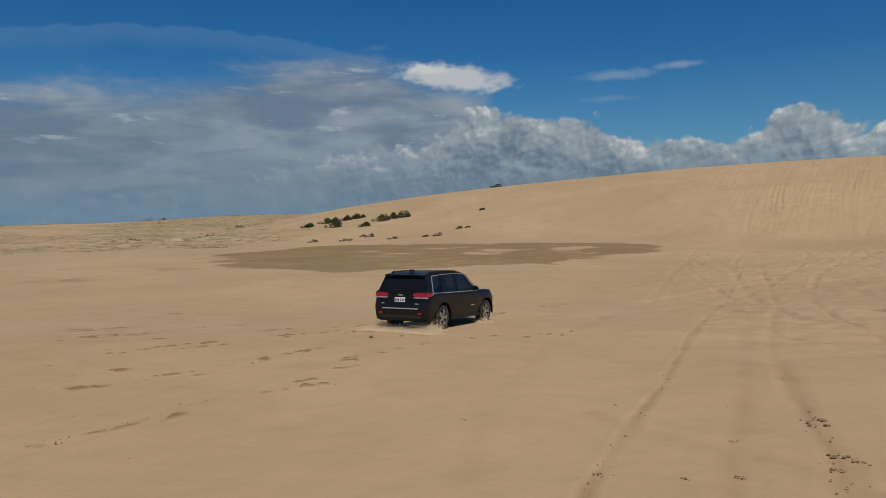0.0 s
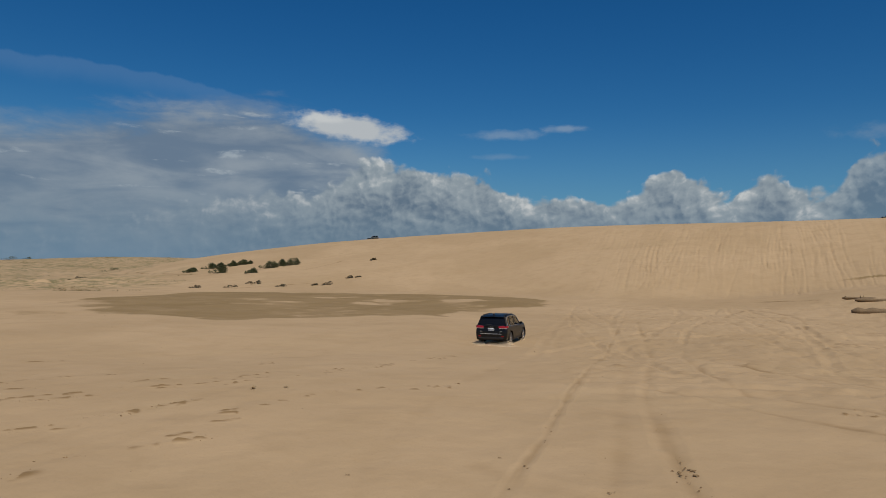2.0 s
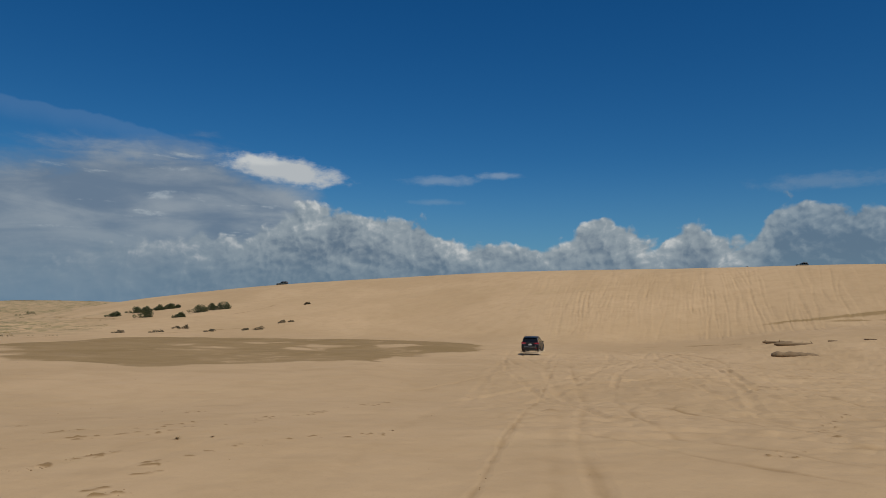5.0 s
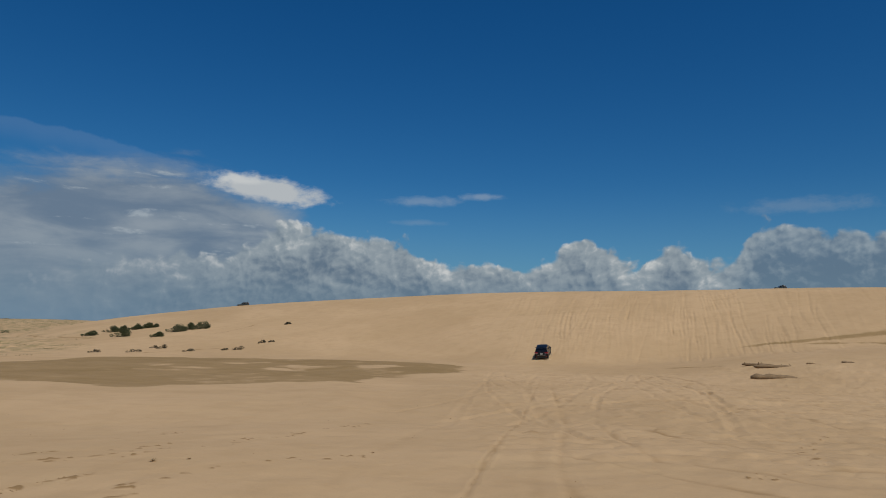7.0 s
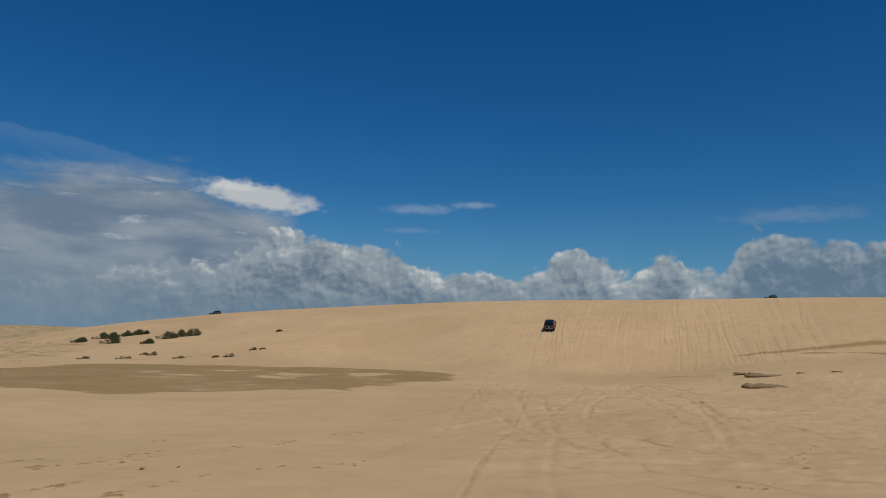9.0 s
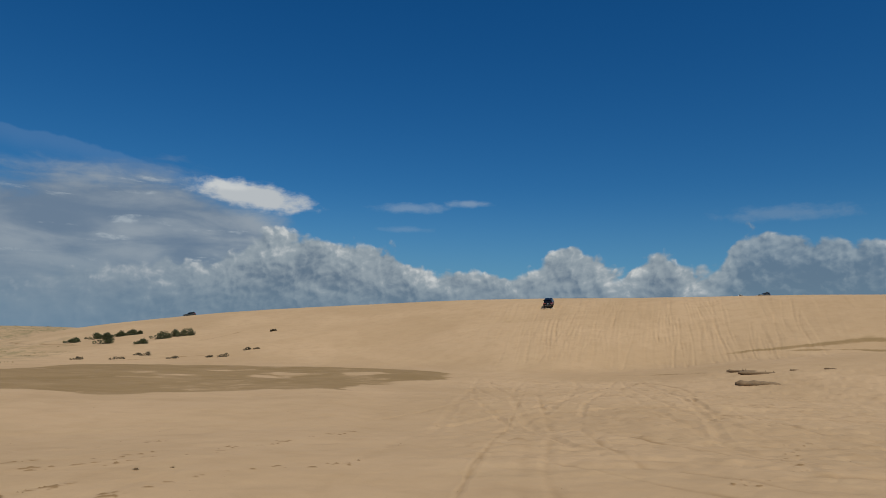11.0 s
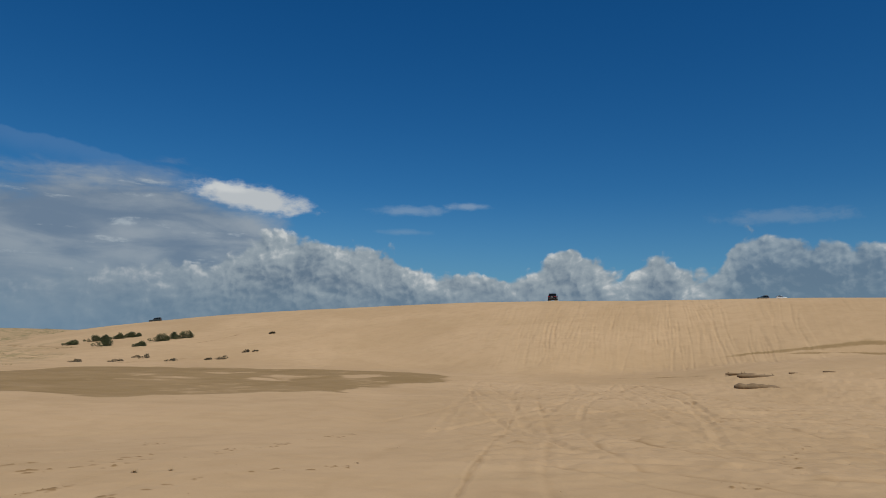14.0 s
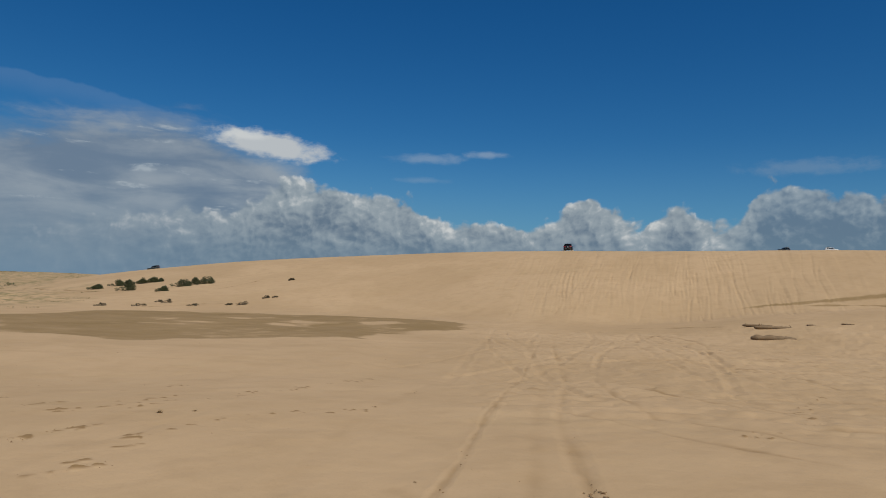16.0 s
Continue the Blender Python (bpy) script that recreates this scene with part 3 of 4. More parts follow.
    weed = np.maximum(weed, 0.75 * step(118, 140, rr) * (1 - step(300, 360, rr)) * step(-8, -15, deg) * step(0.0, 0.5, fbm(x, y, 9, 75, 4)))
    weed = np.maximum(weed, 0.9 * step(300, 345, rr) * step(-9.5, -12.5, deg) * step(-26, -21, deg))
    z += 0.8 * weed * np.abs(fbm(x, y, 7, 73, 3)) * step(110, 150, rr) * (1 - step(250, 350, rr))

    rows, cols = len(ranges), len(bearings)
    i, j = np.meshgrid(np.arange(rows - 1), np.arange(cols), indexing="ij")
    j2 = (j + 1) % cols
    quads = np.stack([i * cols + j, i * cols + j2, (i + 1) * cols + j2, (i + 1) * cols + j], -1).reshape(-1, 4)[:, ::-1]
    verts = np.stack([x, y, z], -1)
    middle = len(verts)
    verts = np.vstack([verts, [[0, 0, float(z[0])]]])
    fan = np.stack([np.arange(cols), (np.arange(cols) + 1) % cols, np.full(cols, middle)], -1)[:, ::-1]
    mesh = bpy.data.meshes.new("ground")
    mesh.vertices.add(len(verts))
    mesh.vertices.foreach_set("co", verts.astype(np.float32).ravel())
    loops = np.concatenate([quads.ravel(), fan.ravel()]).astype(np.int32)
    mesh.loops.add(len(loops))
    mesh.loops.foreach_set("vertex_index", loops)
    mesh.polygons.add(len(quads) + len(fan))
    starts = np.concatenate([np.arange(len(quads)) * 4, len(quads) * 4 + np.arange(len(fan)) * 3])
    mesh.polygons.foreach_set("loop_start", starts.astype(np.int32))
    mesh.polygons.foreach_set("use_smooth", np.ones(len(starts), bool))
    mesh.update(calc_edges=True)
    for name, values in (("damp_and_bands", damp_and_bands), ("rut_shade_and_crust", rut_shade_and_crust), ("weed", weed)):
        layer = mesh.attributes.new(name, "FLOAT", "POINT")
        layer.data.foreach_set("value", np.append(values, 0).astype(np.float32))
    mesh.materials.append(SAND)
    ob = new("ground", mesh)
    return tagged(ob, "pale tan dune sand with wheel ruts and damp hollows", "sand", kind="structure")


ground = make_ground()

# ---- building things ----
def finish(bm, name, mat, smooth=40):
    bmesh.ops.recalc_face_normals(bm, faces=bm.faces)
    mesh = bpy.data.meshes.new(name)
    bm.to_mesh(mesh)
    bm.free()
    mesh.materials.append(mat)
    if smooth:
        mesh.polygons.foreach_set("use_smooth", np.ones(len(mesh.polygons), bool))
        mesh.set_sharp_from_angle(angle=radians(smooth))
    return mesh


def part(name, bm, mat, parent=None, label="", smooth=40):
    ob = new(name, finish(bm, name, mat, smooth))
    ob.parent = parent
    return tagged(ob, label)


def box(bm, size, at, bevel=0.0, turn=None):
    made = bmesh.ops.create_cube(bm, size=1)["verts"]
    bmesh.ops.scale(bm, vec=size, verts=made)
    if bevel:
        edges = list({e for v in made for e in v.link_edges})
        made = list({v for f in bmesh.ops.bevel(bm, geom=edges, offset=bevel, segments=2, affect="EDGES")["faces"] for v in f.verts} | {v for v in made if v.is_valid})
    if turn:
        bmesh.ops.transform(bm, matrix=turn, verts=made)
    bmesh.ops.translate(bm, vec=at, verts=made)
    return made


def plate(bm, corners, thick):
    """A flat or twisted panel through its corners, with thickness inwards along its normal."""
    pts = [Vector(c) for c in corners]
    normal = (pts[1] - pts[0]).cross(pts[2] - pts[0]).normalized() * thick
    a, b = [bm.verts.new(p) for p in pts], [bm.verts.new(p - normal) for p in pts]
    bm.faces.new(a)
    bm.faces.new(b[::-1])
    for i in range(len(a)):
        j = (i + 1) % len(a)
        bm.faces.new((a[j], a[i], b[i], b[j]))


def loft(bm, rings, closed=True):
    """A skin through rings of equally many points, with end caps."""
    made = [[bm.verts.new(p) for p in ring] for ring in rings]
    n = len(made[0])
    for a, b in zip(made, made[1:]):
        for i in range(n if closed else n - 1):
            j = (i + 1) % n
            bm.faces.new((a[i], a[j], b[j], b[i]))
    if closed:
        bm.faces.new(made[0][::-1])
        bm.faces.new(made[-1])


def lathe(bm, profile, steps=32):
    """A profile of (x, radius) turned round the x axis."""
    rings = []
    for k in range(steps):
        t = 2 * math.pi * k / steps
        rings.append([bm.verts.new((x, r * math.cos(t), r * math.sin(t))) for x, r in profile])
    for k in range(steps):
        a, b = rings[k], rings[(k + 1) % steps]
        for i in range(len(profile) - 1):
            bm.faces.new((a[i], a[i + 1], b[i + 1], b[i]))


def spline(table, v):
    ks = [row[0] for row in table]
    return [float(np.interp(v, ks, [row[i] for row in table])) for i in range(1, len(table[0]))]


# the lower body by distance ahead of the rear axle: underside, belt line, half widths at sill, waist and belt
BODY = [(-0.985, 0.44, 0.86, 0.78, 0.84, 0.78), (-0.965, 0.38, 0.96, 0.88, 0.92, 0.85), (-0.93, 0.34, 1.08, 0.91, 0.945, 0.88), (-0.88, 0.31, 1.14, 0.93, 0.96, 0.90),
        (-0.72, 0.29, 1.165, 0.935, 0.97, 0.915), (-0.3, 0.28, 1.165, 0.935, 0.972, 0.92), (0.6, 0.27, 1.145, 0.925, 0.960, 0.92), (1.5, 0.27, 1.125, 0.925, 0.962, 0.915),
        (2.2, 0.27, 1.11, 0.925, 0.970, 0.91), (2.6, 0.27, 1.125, 0.925, 0.970, 0.89), (3.1, 0.28, 1.12, 0.92, 0.970, 0.87), (3.35, 0.29, 1.105, 0.91, 0.955, 0.85), (3.5, 0.30, 1.085, 0.87, 0.91, 0.82), (3.65, 0.33, 1.05, 0.80, 0.84, 0.76), (3.76, 0.36, 1.00, 0.70, 0.74, 0.67), (3.83, 0.42, 0.92, 0.58, 0.62, 0.55)]


def body_ring(y):
    low, belt, sill, waist, top = spline(BODY, y)
    mid = low + 0.52 * (belt - low)
    half = [(0, low), (sill * 0.8, low), (sill * 0.97, low + 0.03), (sill, low + 0.10), (0.5 * (sill + waist), 0.5 * (low + mid)), (waist, mid), (waist * 0.997, mid + 0.10), (0.4 * waist + 0.6 * top, belt - 0.10),
            (top * 0.997, belt - 0.03), (top * 0.97, belt), (top * 0.7, belt + 0.012), (0, belt + 0.018)]
    return [(x, y, z) for x, z in half] + [(-x, y, z) for x, z in half[-2:0:-1]]


def side_x(z):
    return 0.905 - 0.175 * (z - 1.12) / 0.58


def make_suv(name, paint, rack=False):
    """A large five-door estate four-wheel drive; its origin is on the ground under the rear axle, ahead is +y."""
    car = new(name)
    # lower body with cut wheel arches
    bm = bmesh.new()
    loft(bm, [body_ring(y) for y in np.concatenate([[r[0] for r in BODY[:5]], np.linspace(-0.6, 3.3, 27), [3.35, 3.42, 3.5, 3.58, 3.65, 3.71, 3.76, 3.80, 3.83]])])
    body = part("body", bm, paint, car, "", 32)
    cut = bmesh.new()
    for y in (0.0, 2.915):
        for s in (-1, 1):
            made = bmesh.ops.create_cone(cut, segments=36, radius1=0.455, radius2=0.455, depth=0.40, cap_ends=True)["verts"]
            bmesh.ops.transform(cut, matrix=pose(s * 0.90, y, 0.40, 0, 90, 0), verts=made)
    tool = new("cutter", finish(cut, "cutter", TRIM, 0))
    mod = body.modifiers.new("arches", "BOOLEAN")
    mod.object, mod.operation, mod.solver = tool, "DIFFERENCE", "EXACT"
    bpy.context.view_layer.update()
    carved = bpy.data.meshes.new_from_object(body.evaluated_get(bpy.context.evaluated_depsgraph_get()))
    body.modifiers.clear()
    body.data = carved
    bpy.data.objects.remove(tool)

    # arch flares, sills, bumpers
    for y in (0.0, 2.915):
        for s in (-1, 1):
            bm = bmesh.new()
            rings = []
            for k in range(19):
                t = radians(-12 + 204 * k / 18)
                c, q = math.cos(t), math.sin(t)
                x = s * min(0.962, spline(BODY, y + 0.48 * c)[3] - 0.002)
                rings.append([(x - s * 0.03, y + 0.452 * c, 0.40 + 0.452 * q), (x + s * 0.018, y + 0.455 * c, 0.40 + 0.455 * q), (x + s * 0.016, y + 0.505 * c, 0.40 + 0.505 * q), (x - s * 0.05, y + 0.515 * c, 0.40 + 0.515 * q)])
            loft(bm, rings)
            part("wheel_arch", bm, paint, car)
    for s in (-1, 1):
        bm = bmesh.new()
        box(bm, (0.10, 1.95, 0.10), (s * 0.915, 1.45, 0.33), 0.03)
        part("sill", bm, TRIM, car)
    bm = bmesh.new()
    box(bm, (1.62, 0.16, 0.20), (0, -0.93, 0.46), 0.05)
    bumper = part("rear_bumper", bm, TRIM, car)
    bm = bmesh.new()
    box(bm, (1.30, 0.02, 0.035), (0, -1.000, 0.70), 0.008)
    part("chrome_strip", bm, CHROME, bumper, "bright chrome strip")
    for s in (-1, 1):
        bm = bmesh.new()
        box(bm, (0.14, 0.02, 0.05), (s * 0.70, -0.992, 0.56), 0.008)
        part("reflector", bm, RED_LENS, bumper, "small red reflector")
    bm = bmesh.new()
    box(bm, (1.05, 0.10, 0.26), (0, 3.80, 0.62), 0.04)
    part("front_grille", bm, TRIM, car)

    # cabin: roof, pillars and panes
    bm = bmesh.new()
    roof = [(-0.66, 1.675, 0.67), (-0.58, 1.715, 0.70), (-0.30, 1.75, 0.72), (0.2, 1.785, 0.73), (0.8, 1.80, 0.73), (1.2, 1.79, 0.725), (1.45, 1.765, 0.715), (1.62, 1.735, 0.70), (1.76, 1.69, 0.68)]
    loft(bm, [[(-w - 0.02, y, z - 0.075), (w + 0.02, y, z - 0.075), (w + 0.012, y, z - 0.035), (w - 0.04, y, z - 0.004), (w * 0.5, y, z + 0.016), (0, y, z + 0.022), (-w * 0.5, y, z + 0.016), (-w + 0.04, y, z - 0.004), (-w - 0.012, y, z - 0.035)] for y, z, w in roof])
    part("roof", bm, paint, car, "", 50)

    def side_panel(s, ring, thick, shift=0.0):
        pts = [(s * (side_x(z) + shift), y, z) for y, z in ring]
        bm2 = bmesh.new()
        plate(bm2, pts if s > 0 else pts[::-1], thick)
        return bm2

    for s in (-1, 1):
        for ring in ([(-0.885, 1.13), (-0.52, 1.13), (-0.36, 1.69), (-0.66, 1.69)], [(0.06, 1.13), (0.20, 1.13), (0.26, 1.73), (0.16, 1.73)],
                     [(1.04, 1.11), (1.16, 1.11), (1.12, 1.74), (1.04, 1.74)], [(2.22, 1.10), (2.42, 1.10), (1.76, 1.675), (1.62, 1.70)]):
            part("pillar", side_panel(s, ring, 0.07), paint, car, "", 0)
        for ring in ([(-0.52, 1.15), (0.06, 1.145), (0.16, 1.68), (-0.37, 1.655)], [(0.20, 1.145), (1.04, 1.13), (1.04, 1.70), (0.26, 1.69)], [(1.16, 1.125), (2.22, 1.115), (1.64, 1.665), (1.12, 1.70)]):
            pane = part("side_window", side_panel(s, ring, 0.006, -0.012), GLASS, car, "tinted side window", 0)
            pane.visible_shadow = False
        # bright line round the side glass
        bm = bmesh.new()
        outline = [(-0.53, 1.145), (2.28, 1.115), (1.66, 1.675), (1.08, 1.71), (0.2, 1.695), (-0.385, 1.66)]
        for (y0, z0), (y1, z1) in zip(outline, outline[1:] + outline[:1]):
            ends = [Vector((s * (side_x(z) + 0.006), y, z)) for y, z in ((y0, z0), (y1, z1))]
            d = (ends[1] - ends[0]).normalized()
            up = Vector((s, 0, 0)).cross(d).normalized() * 0.011
            out = Vector((s * 0.008, 0, 0))
            loft(bm, [[e - up - out, e + up - out, e + up + out, e - up + out] for e in ends])
        part("window_trim", bm, CHROME, car, "bright chrome window trim", 0)
        # door gaps and handles
        for y in (0.16, 1.10, 2.28):
            bm = bmesh.new()
            ring = []
            for z in np.linspace(0.42, 1.09, 8):
                rng_ring = body_ring(y)
                xs, zs = [p[0] for p in rng_ring[2:10]], [p[2] for p in rng_ring[2:10]]
                x = float(np.interp(z, zs, xs)) + 0.002
                ring.append([(s * (x - 0.01), y - 0.004, z), (s * x, y - 0.004, z), (s * x, y + 0.004, z), (s * (x - 0.01), y + 0.004, z)])
            loft(bm, ring)
            part("door_gap", bm, INK, car, "", 0)
        for y in (0.36, 1.32):
            bm = bmesh.new()
            box(bm, (0.04, 0.20, 0.035), (s * 0.955, y, 0.99), 0.012)
            part("door_handle", bm, paint, car)
        bm = bmesh.new()
        box(bm, (0.012, 0.30, 0.030), (s * 0.972, 1.90, 0.66), 0.004)
        part("badge", bm, CHROME, car, "small bright badge bar")
        # mirror
        bm = bmesh.new()
        box(bm, (0.20, 0.11, 0.155), (s * 1.04, 1.98, 1.21), 0.045)
        box(bm, (0.12, 0.05, 0.04), (s * 0.94, 2.0, 1.14), 0.012)
        mirror = part("door_mirror", bm, paint, car, "", 50)
        bm = bmesh.new()
        box(bm, (0.15, 0.008, 0.11), (s * 1.04, 1.923, 1.21), 0.003)
        part("mirror_glass", bm, DIM_MIRROR, mirror, "dark tinted mirror glass")
        # roof rail
        bm = bmesh.new()
        loft(bm, [[(s * 0.66 + dx, y, z + 0.02 + dz) for dx, dz in ((-0.016, -0.022), (0.016, -0.022), (0.016, 0.012), (-0.016, 0.012))] for y, z in ((-0.44, 1.73), (-0.34, 1.755), (0.0, 1.778), (0.9, 1.785), (1.22, 1.765), (1.34, 1.735))])
        for y in (-0.34, 0.45, 1.18):
            box(bm, (0.03, 0.08, 0.06), (s * 0.66, y, 1.775))
        part("roof_rail", bm, TRIM, car)
        # tail lamp, wrapped round the corner
        bm = bmesh.new()
        loft(bm, [[(s * x, y, lo), (s * x, y, hi - 0.045), (s * (x - 0.006), y + 0.006, hi), (s * (x - 0.05), y + 0.05, hi), (s * (x - 0.05), y + 0.06, lo)]
                  for x, y, lo, hi in ((0.46, -0.968, 1.075, 1.135), (0.54, -0.968, 1.05, 1.165), (0.80, -0.966, 1.045, 1.18), (0.90, -0.945, 1.045, 1.18), (0.955, -0.89, 1.05, 1.175), (0.984, -0.78, 1.06, 1.16), (0.984, -0.62, 1.10, 1.14))])
        lamp = part("tail_lamp", bm, RED_LENS, car, "red tail lamp", 50)
        bm = bmesh.new()
        loft(bm, [[(s * x, y, 1.01), (s * (x + 0.001), y, 1.043), (s * (x - 0.04), y + 0.05, 1.043), (s * (x - 0.04), y + 0.05, 1.01)] for x, y in ((0.48, -0.970), (0.80, -0.968), (0.89, -0.95), (0.95, -0.90))])
        part("clear_lens", bm, CLEAR_LENS, lamp, "pale clear lower lens", 50)
    # windscreen, tailgate glass and spoiler
    bm = bmesh.new()
    plate(bm, [(-0.86, 2.40, 1.12), (0.86, 2.40, 1.12), (0.69, 1.76, 1.68), (-0.69, 1.76, 1.68)], 0.006)
    part("windscreen", bm, GLASS, car, "", 0).visible_shadow = False
    bm = bmesh.new()
    plate(bm, [(0.91, -0.915, 1.11), (-0.91, -0.915, 1.11), (-0.885, -0.87, 1.20), (0.885, -0.87, 1.20)], 0.05)
    box(bm, (1.66, 0.05, 0.30), (0, -0.925, 0.98), 0.015)
    tailgate = part("tailgate", bm, paint, car, "", 50)
    bm = bmesh.new()
    cols = 9
    rows = []
    for i in range(cols):
        u = -1 + 2 * i / (cols - 1)
        bow = 0.05 * u * u
        rows.append([(0.875 * u, -0.882 + bow, 1.19), (0.82 * u, -0.79 + bow, 1.42), (0.745 * u, -0.675 + bow, 1.66), (0.745 * u, -0.669 + bow, 1.66), (0.82 * u, -0.784 + bow, 1.42), (0.875 * u, -0.876 + bow, 1.19)])
    loft(bm, rows)
    part("rear_window", bm, surface("privacy_glass", (0.008, 0.008, 0.008), 0.12, coat=0.2, spread=0.1, spec=0.25), car, "dark privacy rear window", 60)
    bm = bmesh.new()
    loft(bm, [[(x, -0.64, 1.645), (x, -0.80 + 0.07 * abs(x), 1.685), (x, -0.79 + 0.07 * abs(x), 1.71), (x, -0.42, 1.745)] for x in (-0.71, -0.4, 0, 0.4, 0.71)])
    part("spoiler", bm, paint, car, "", 50)
    bm = bmesh.new()
    loft(bm, [[(-w, y, 1.74), (w, y, 1.74), (w * 0.4, y + 0.01, z), (-w * 0.4, y + 0.01, z)] for y, z, w in ((-0.42, 1.86, 0.045), (-0.30, 1.855, 0.05), (-0.14, 1.79, 0.02))])
    part("antenna_fin", bm, TRIM, car)
    bm = bmesh.new()
    loft(bm, [[(x, -0.90 + dz * 0.4, 1.235 + dz) for dz in (0, 0.012, 0.024)] + [(x, -0.87, 1.25)] for x in (-0.30, 0.02)])
    part("rear_wiper", bm, TRIM, car)
    # plate with unreadable characters, and badge bars
    bm = bmesh.new()
    box(bm, (0.372, 0.012, 0.134), (0, -0.987, 0.965), 0.004)
    number = part("number_plate", bm, PLATE, tailgate, "white number plate with dark bars")
    for k in range(6):
        bm = bmesh.new()
        box(bm, (0.034, 0.004, 0.075), (-0.138 + 0.055 * k + (0.012 if k > 2 else -0.012), -0.995, 0.96))
        part("bar", bm, INK, tailgate, "", 0)
    bm = bmesh.new()
    box(bm, (0.17, 0.012, 0.036), (0, -0.962, 1.10), 0.006)
    part("badge", bm, CHROME, tailgate, "small bright badge bar")
    for x, w in ((-0.62, 0.11), (0.60, 0.13)):
        bm = bmesh.new()
        box(bm, (w, 0.010, 0.026), (x, -0.988, 0.845), 0.004)
        part("badge", bm, CHROME, tailgate, "small bright badge bar")
    # inside
    bm = bmesh.new()
    box(bm, (1.55, 2.9, 0.08), (0, 0.8, 0.62))
    box(bm, (1.45, 0.35, 0.30), (0, 2.15, 0.96), 0.08)
    part("dashboard", bm, TRIM, car)
    for y, xs in ((1.05, (-0.40, 0.40)), (0.15, (-0.46, 0.0, 0.46))):
        for x in xs:
            bm = bmesh.new()
            box(bm, (0.50 if y > 1 else 0.44, 0.50, 0.16), (x, y + 0.25, 0.75), 0.05)
            box(bm, (0.48 if y > 1 else 0.42, 0.14, 0.56), (x, y - 0.06, 1.02), 0.05, pose(0, 0, 0, 12, 0, 0))
            box(bm, (0.26, 0.10, 0.17), (x, y - 0.17, 1.42), 0.04)
            part("seat", bm, CLOTH, car, "dark seat with headrest", 50)
    if rack:
        bm = bmesh.new()
        for x in np.linspace(-0.6, 0.6, 5):
            box(bm, (0.03, 2.0, 0.03), (x, 0.4, 1.86))
        for y in (-0.6, 0.1, 0.7, 1.4):
            box(bm, (1.3, 0.03, 0.03), (0, y, 1.84))
        box(bm, (0.9, 0.9, 0.16), (0, 0.2, 1.95), 0.03)
        part("roof_rack", bm, TRIM, car, "loaded black roof rack")
    # wheels
    for y in (0.0, 2.915):
        for s in (-1, 1):
            hub = new("wheel")
            hub.parent = car
            hub.matrix_basis = pose(s * 0.815, y, 0.385, 0, 0, 0 if s > 0 else 180)
            bm = bmesh.new()
            lathe(bm, [(-0.13, 0.262), (-0.132, 0.34), (-0.115, 0.374), (-0.06, 0.385), (0.06, 0.385), (0.115, 0.374), (0.132, 0.34), (0.13, 0.262), (-0.13, 0.262)], 40)
            part("tyre", bm, RUBBER, hub)
            bm = bmesh.new()
            lathe(bm, [(-0.12, 0.262), (0.118, 0.264), (0.122, 0.246), (0.08, 0.235), (-0.10, 0.235), (-0.12, 0.262)], 40)
            lathe(bm, [(0.10, 0.0), (0.112, 0.03), (0.108, 0.062), (0.07, 0.07), (0.05, 0.0)], 16)
            for k in range(10):
                t = 2 * math.pi * (k // 2) / 5 + (0.16 if k % 2 else -0.16)
                c, q = math.cos(t), math.sin(t)
                loft(bm, [[(x + dx, r * c - d * q, r * q + d * c) for dx, d in ((-0.025, -w), (0.0, -w), (0.0, w), (-0.025, w))] for r, x, w in ((0.045, 0.105, 0.016), (0.15, 0.112, 0.018), (0.245, 0.118, 0.022))])
            part("rim", bm, ALLOY, hub, "bright alloy rim")
            bm = bmesh.new()
            lathe(bm, [(-0.02, 0.0), (-0.02, 0.165), (-0.045, 0.165), (-0.045, 0.0)], 24)
            part("brake_disc", bm, TRIM, hub)
    return car


suv = tagged(make_suv("suv", PAINT), "glossy black five-door four-wheel drive driving over sand", "car")


def make_spray():
    """Sand thrown up behind and beside the rolling wheels, in many small lumps that ride with the car."""
    rng = np.random.default_rng(3)
    shape = np.array([(1, 0, -0.6), (-0.6, 0.9, -0.5), (-0.5, -0.9, -0.5), (0, 0.1, 0.9)])
    for cx, cy, wide, count, back, high in ((-0.85, -0.25, 0.16, 5200, 1.0, 0.11), (0.85, -0.25, 0.18, 6500, 1.1, 0.13), (0.0, -0.75, 0.55, 5200, 0.5, 0.06), (0.92, 2.85, 0.13, 2600, 0.6, 0.09), (-0.92, 2.85, 0.12, 1000, 0.5, 0.06)):
        u = rng.random(count) ** 1.3
        at = np.stack([cx + rng.normal(0, 1, count) * wide * (0.7 + u), cy - back * u + rng.normal(0, 0.08, count), np.abs(rng.normal(0, 1, count)) * (0.02 + high * np.sin(math.pi * np.minimum(1, u * 1.1 + 0.1)))], -1)
        size = rng.uniform(0.004, 0.011, count)
        verts = (at[:, None, :] + size[:, None, None] * shape[None]).reshape(-1, 3)
        base = 4 * np.arange(count)[:, None, None]
        faces = (base + np.array([(0, 2, 1), (0, 1, 3), (1, 2, 3), (2, 0, 3)])[None]).reshape(-1, 3)
        mesh = bpy.data.meshes.new("sand_spray")
        mesh.from_pydata(verts.tolist(), [], faces.tolist())
        mesh.materials.append(SPRAY)
        ob = new("sand_spray", mesh)
        ob.parent = suv
        tagged(ob, "loose sand thrown up by the wheel", kind="stuff")


make_spray()
parked = tagged(make_suv("suv", GREEN_PAINT, True), "dark four-wheel drive with roof rack on the dune top", "car")
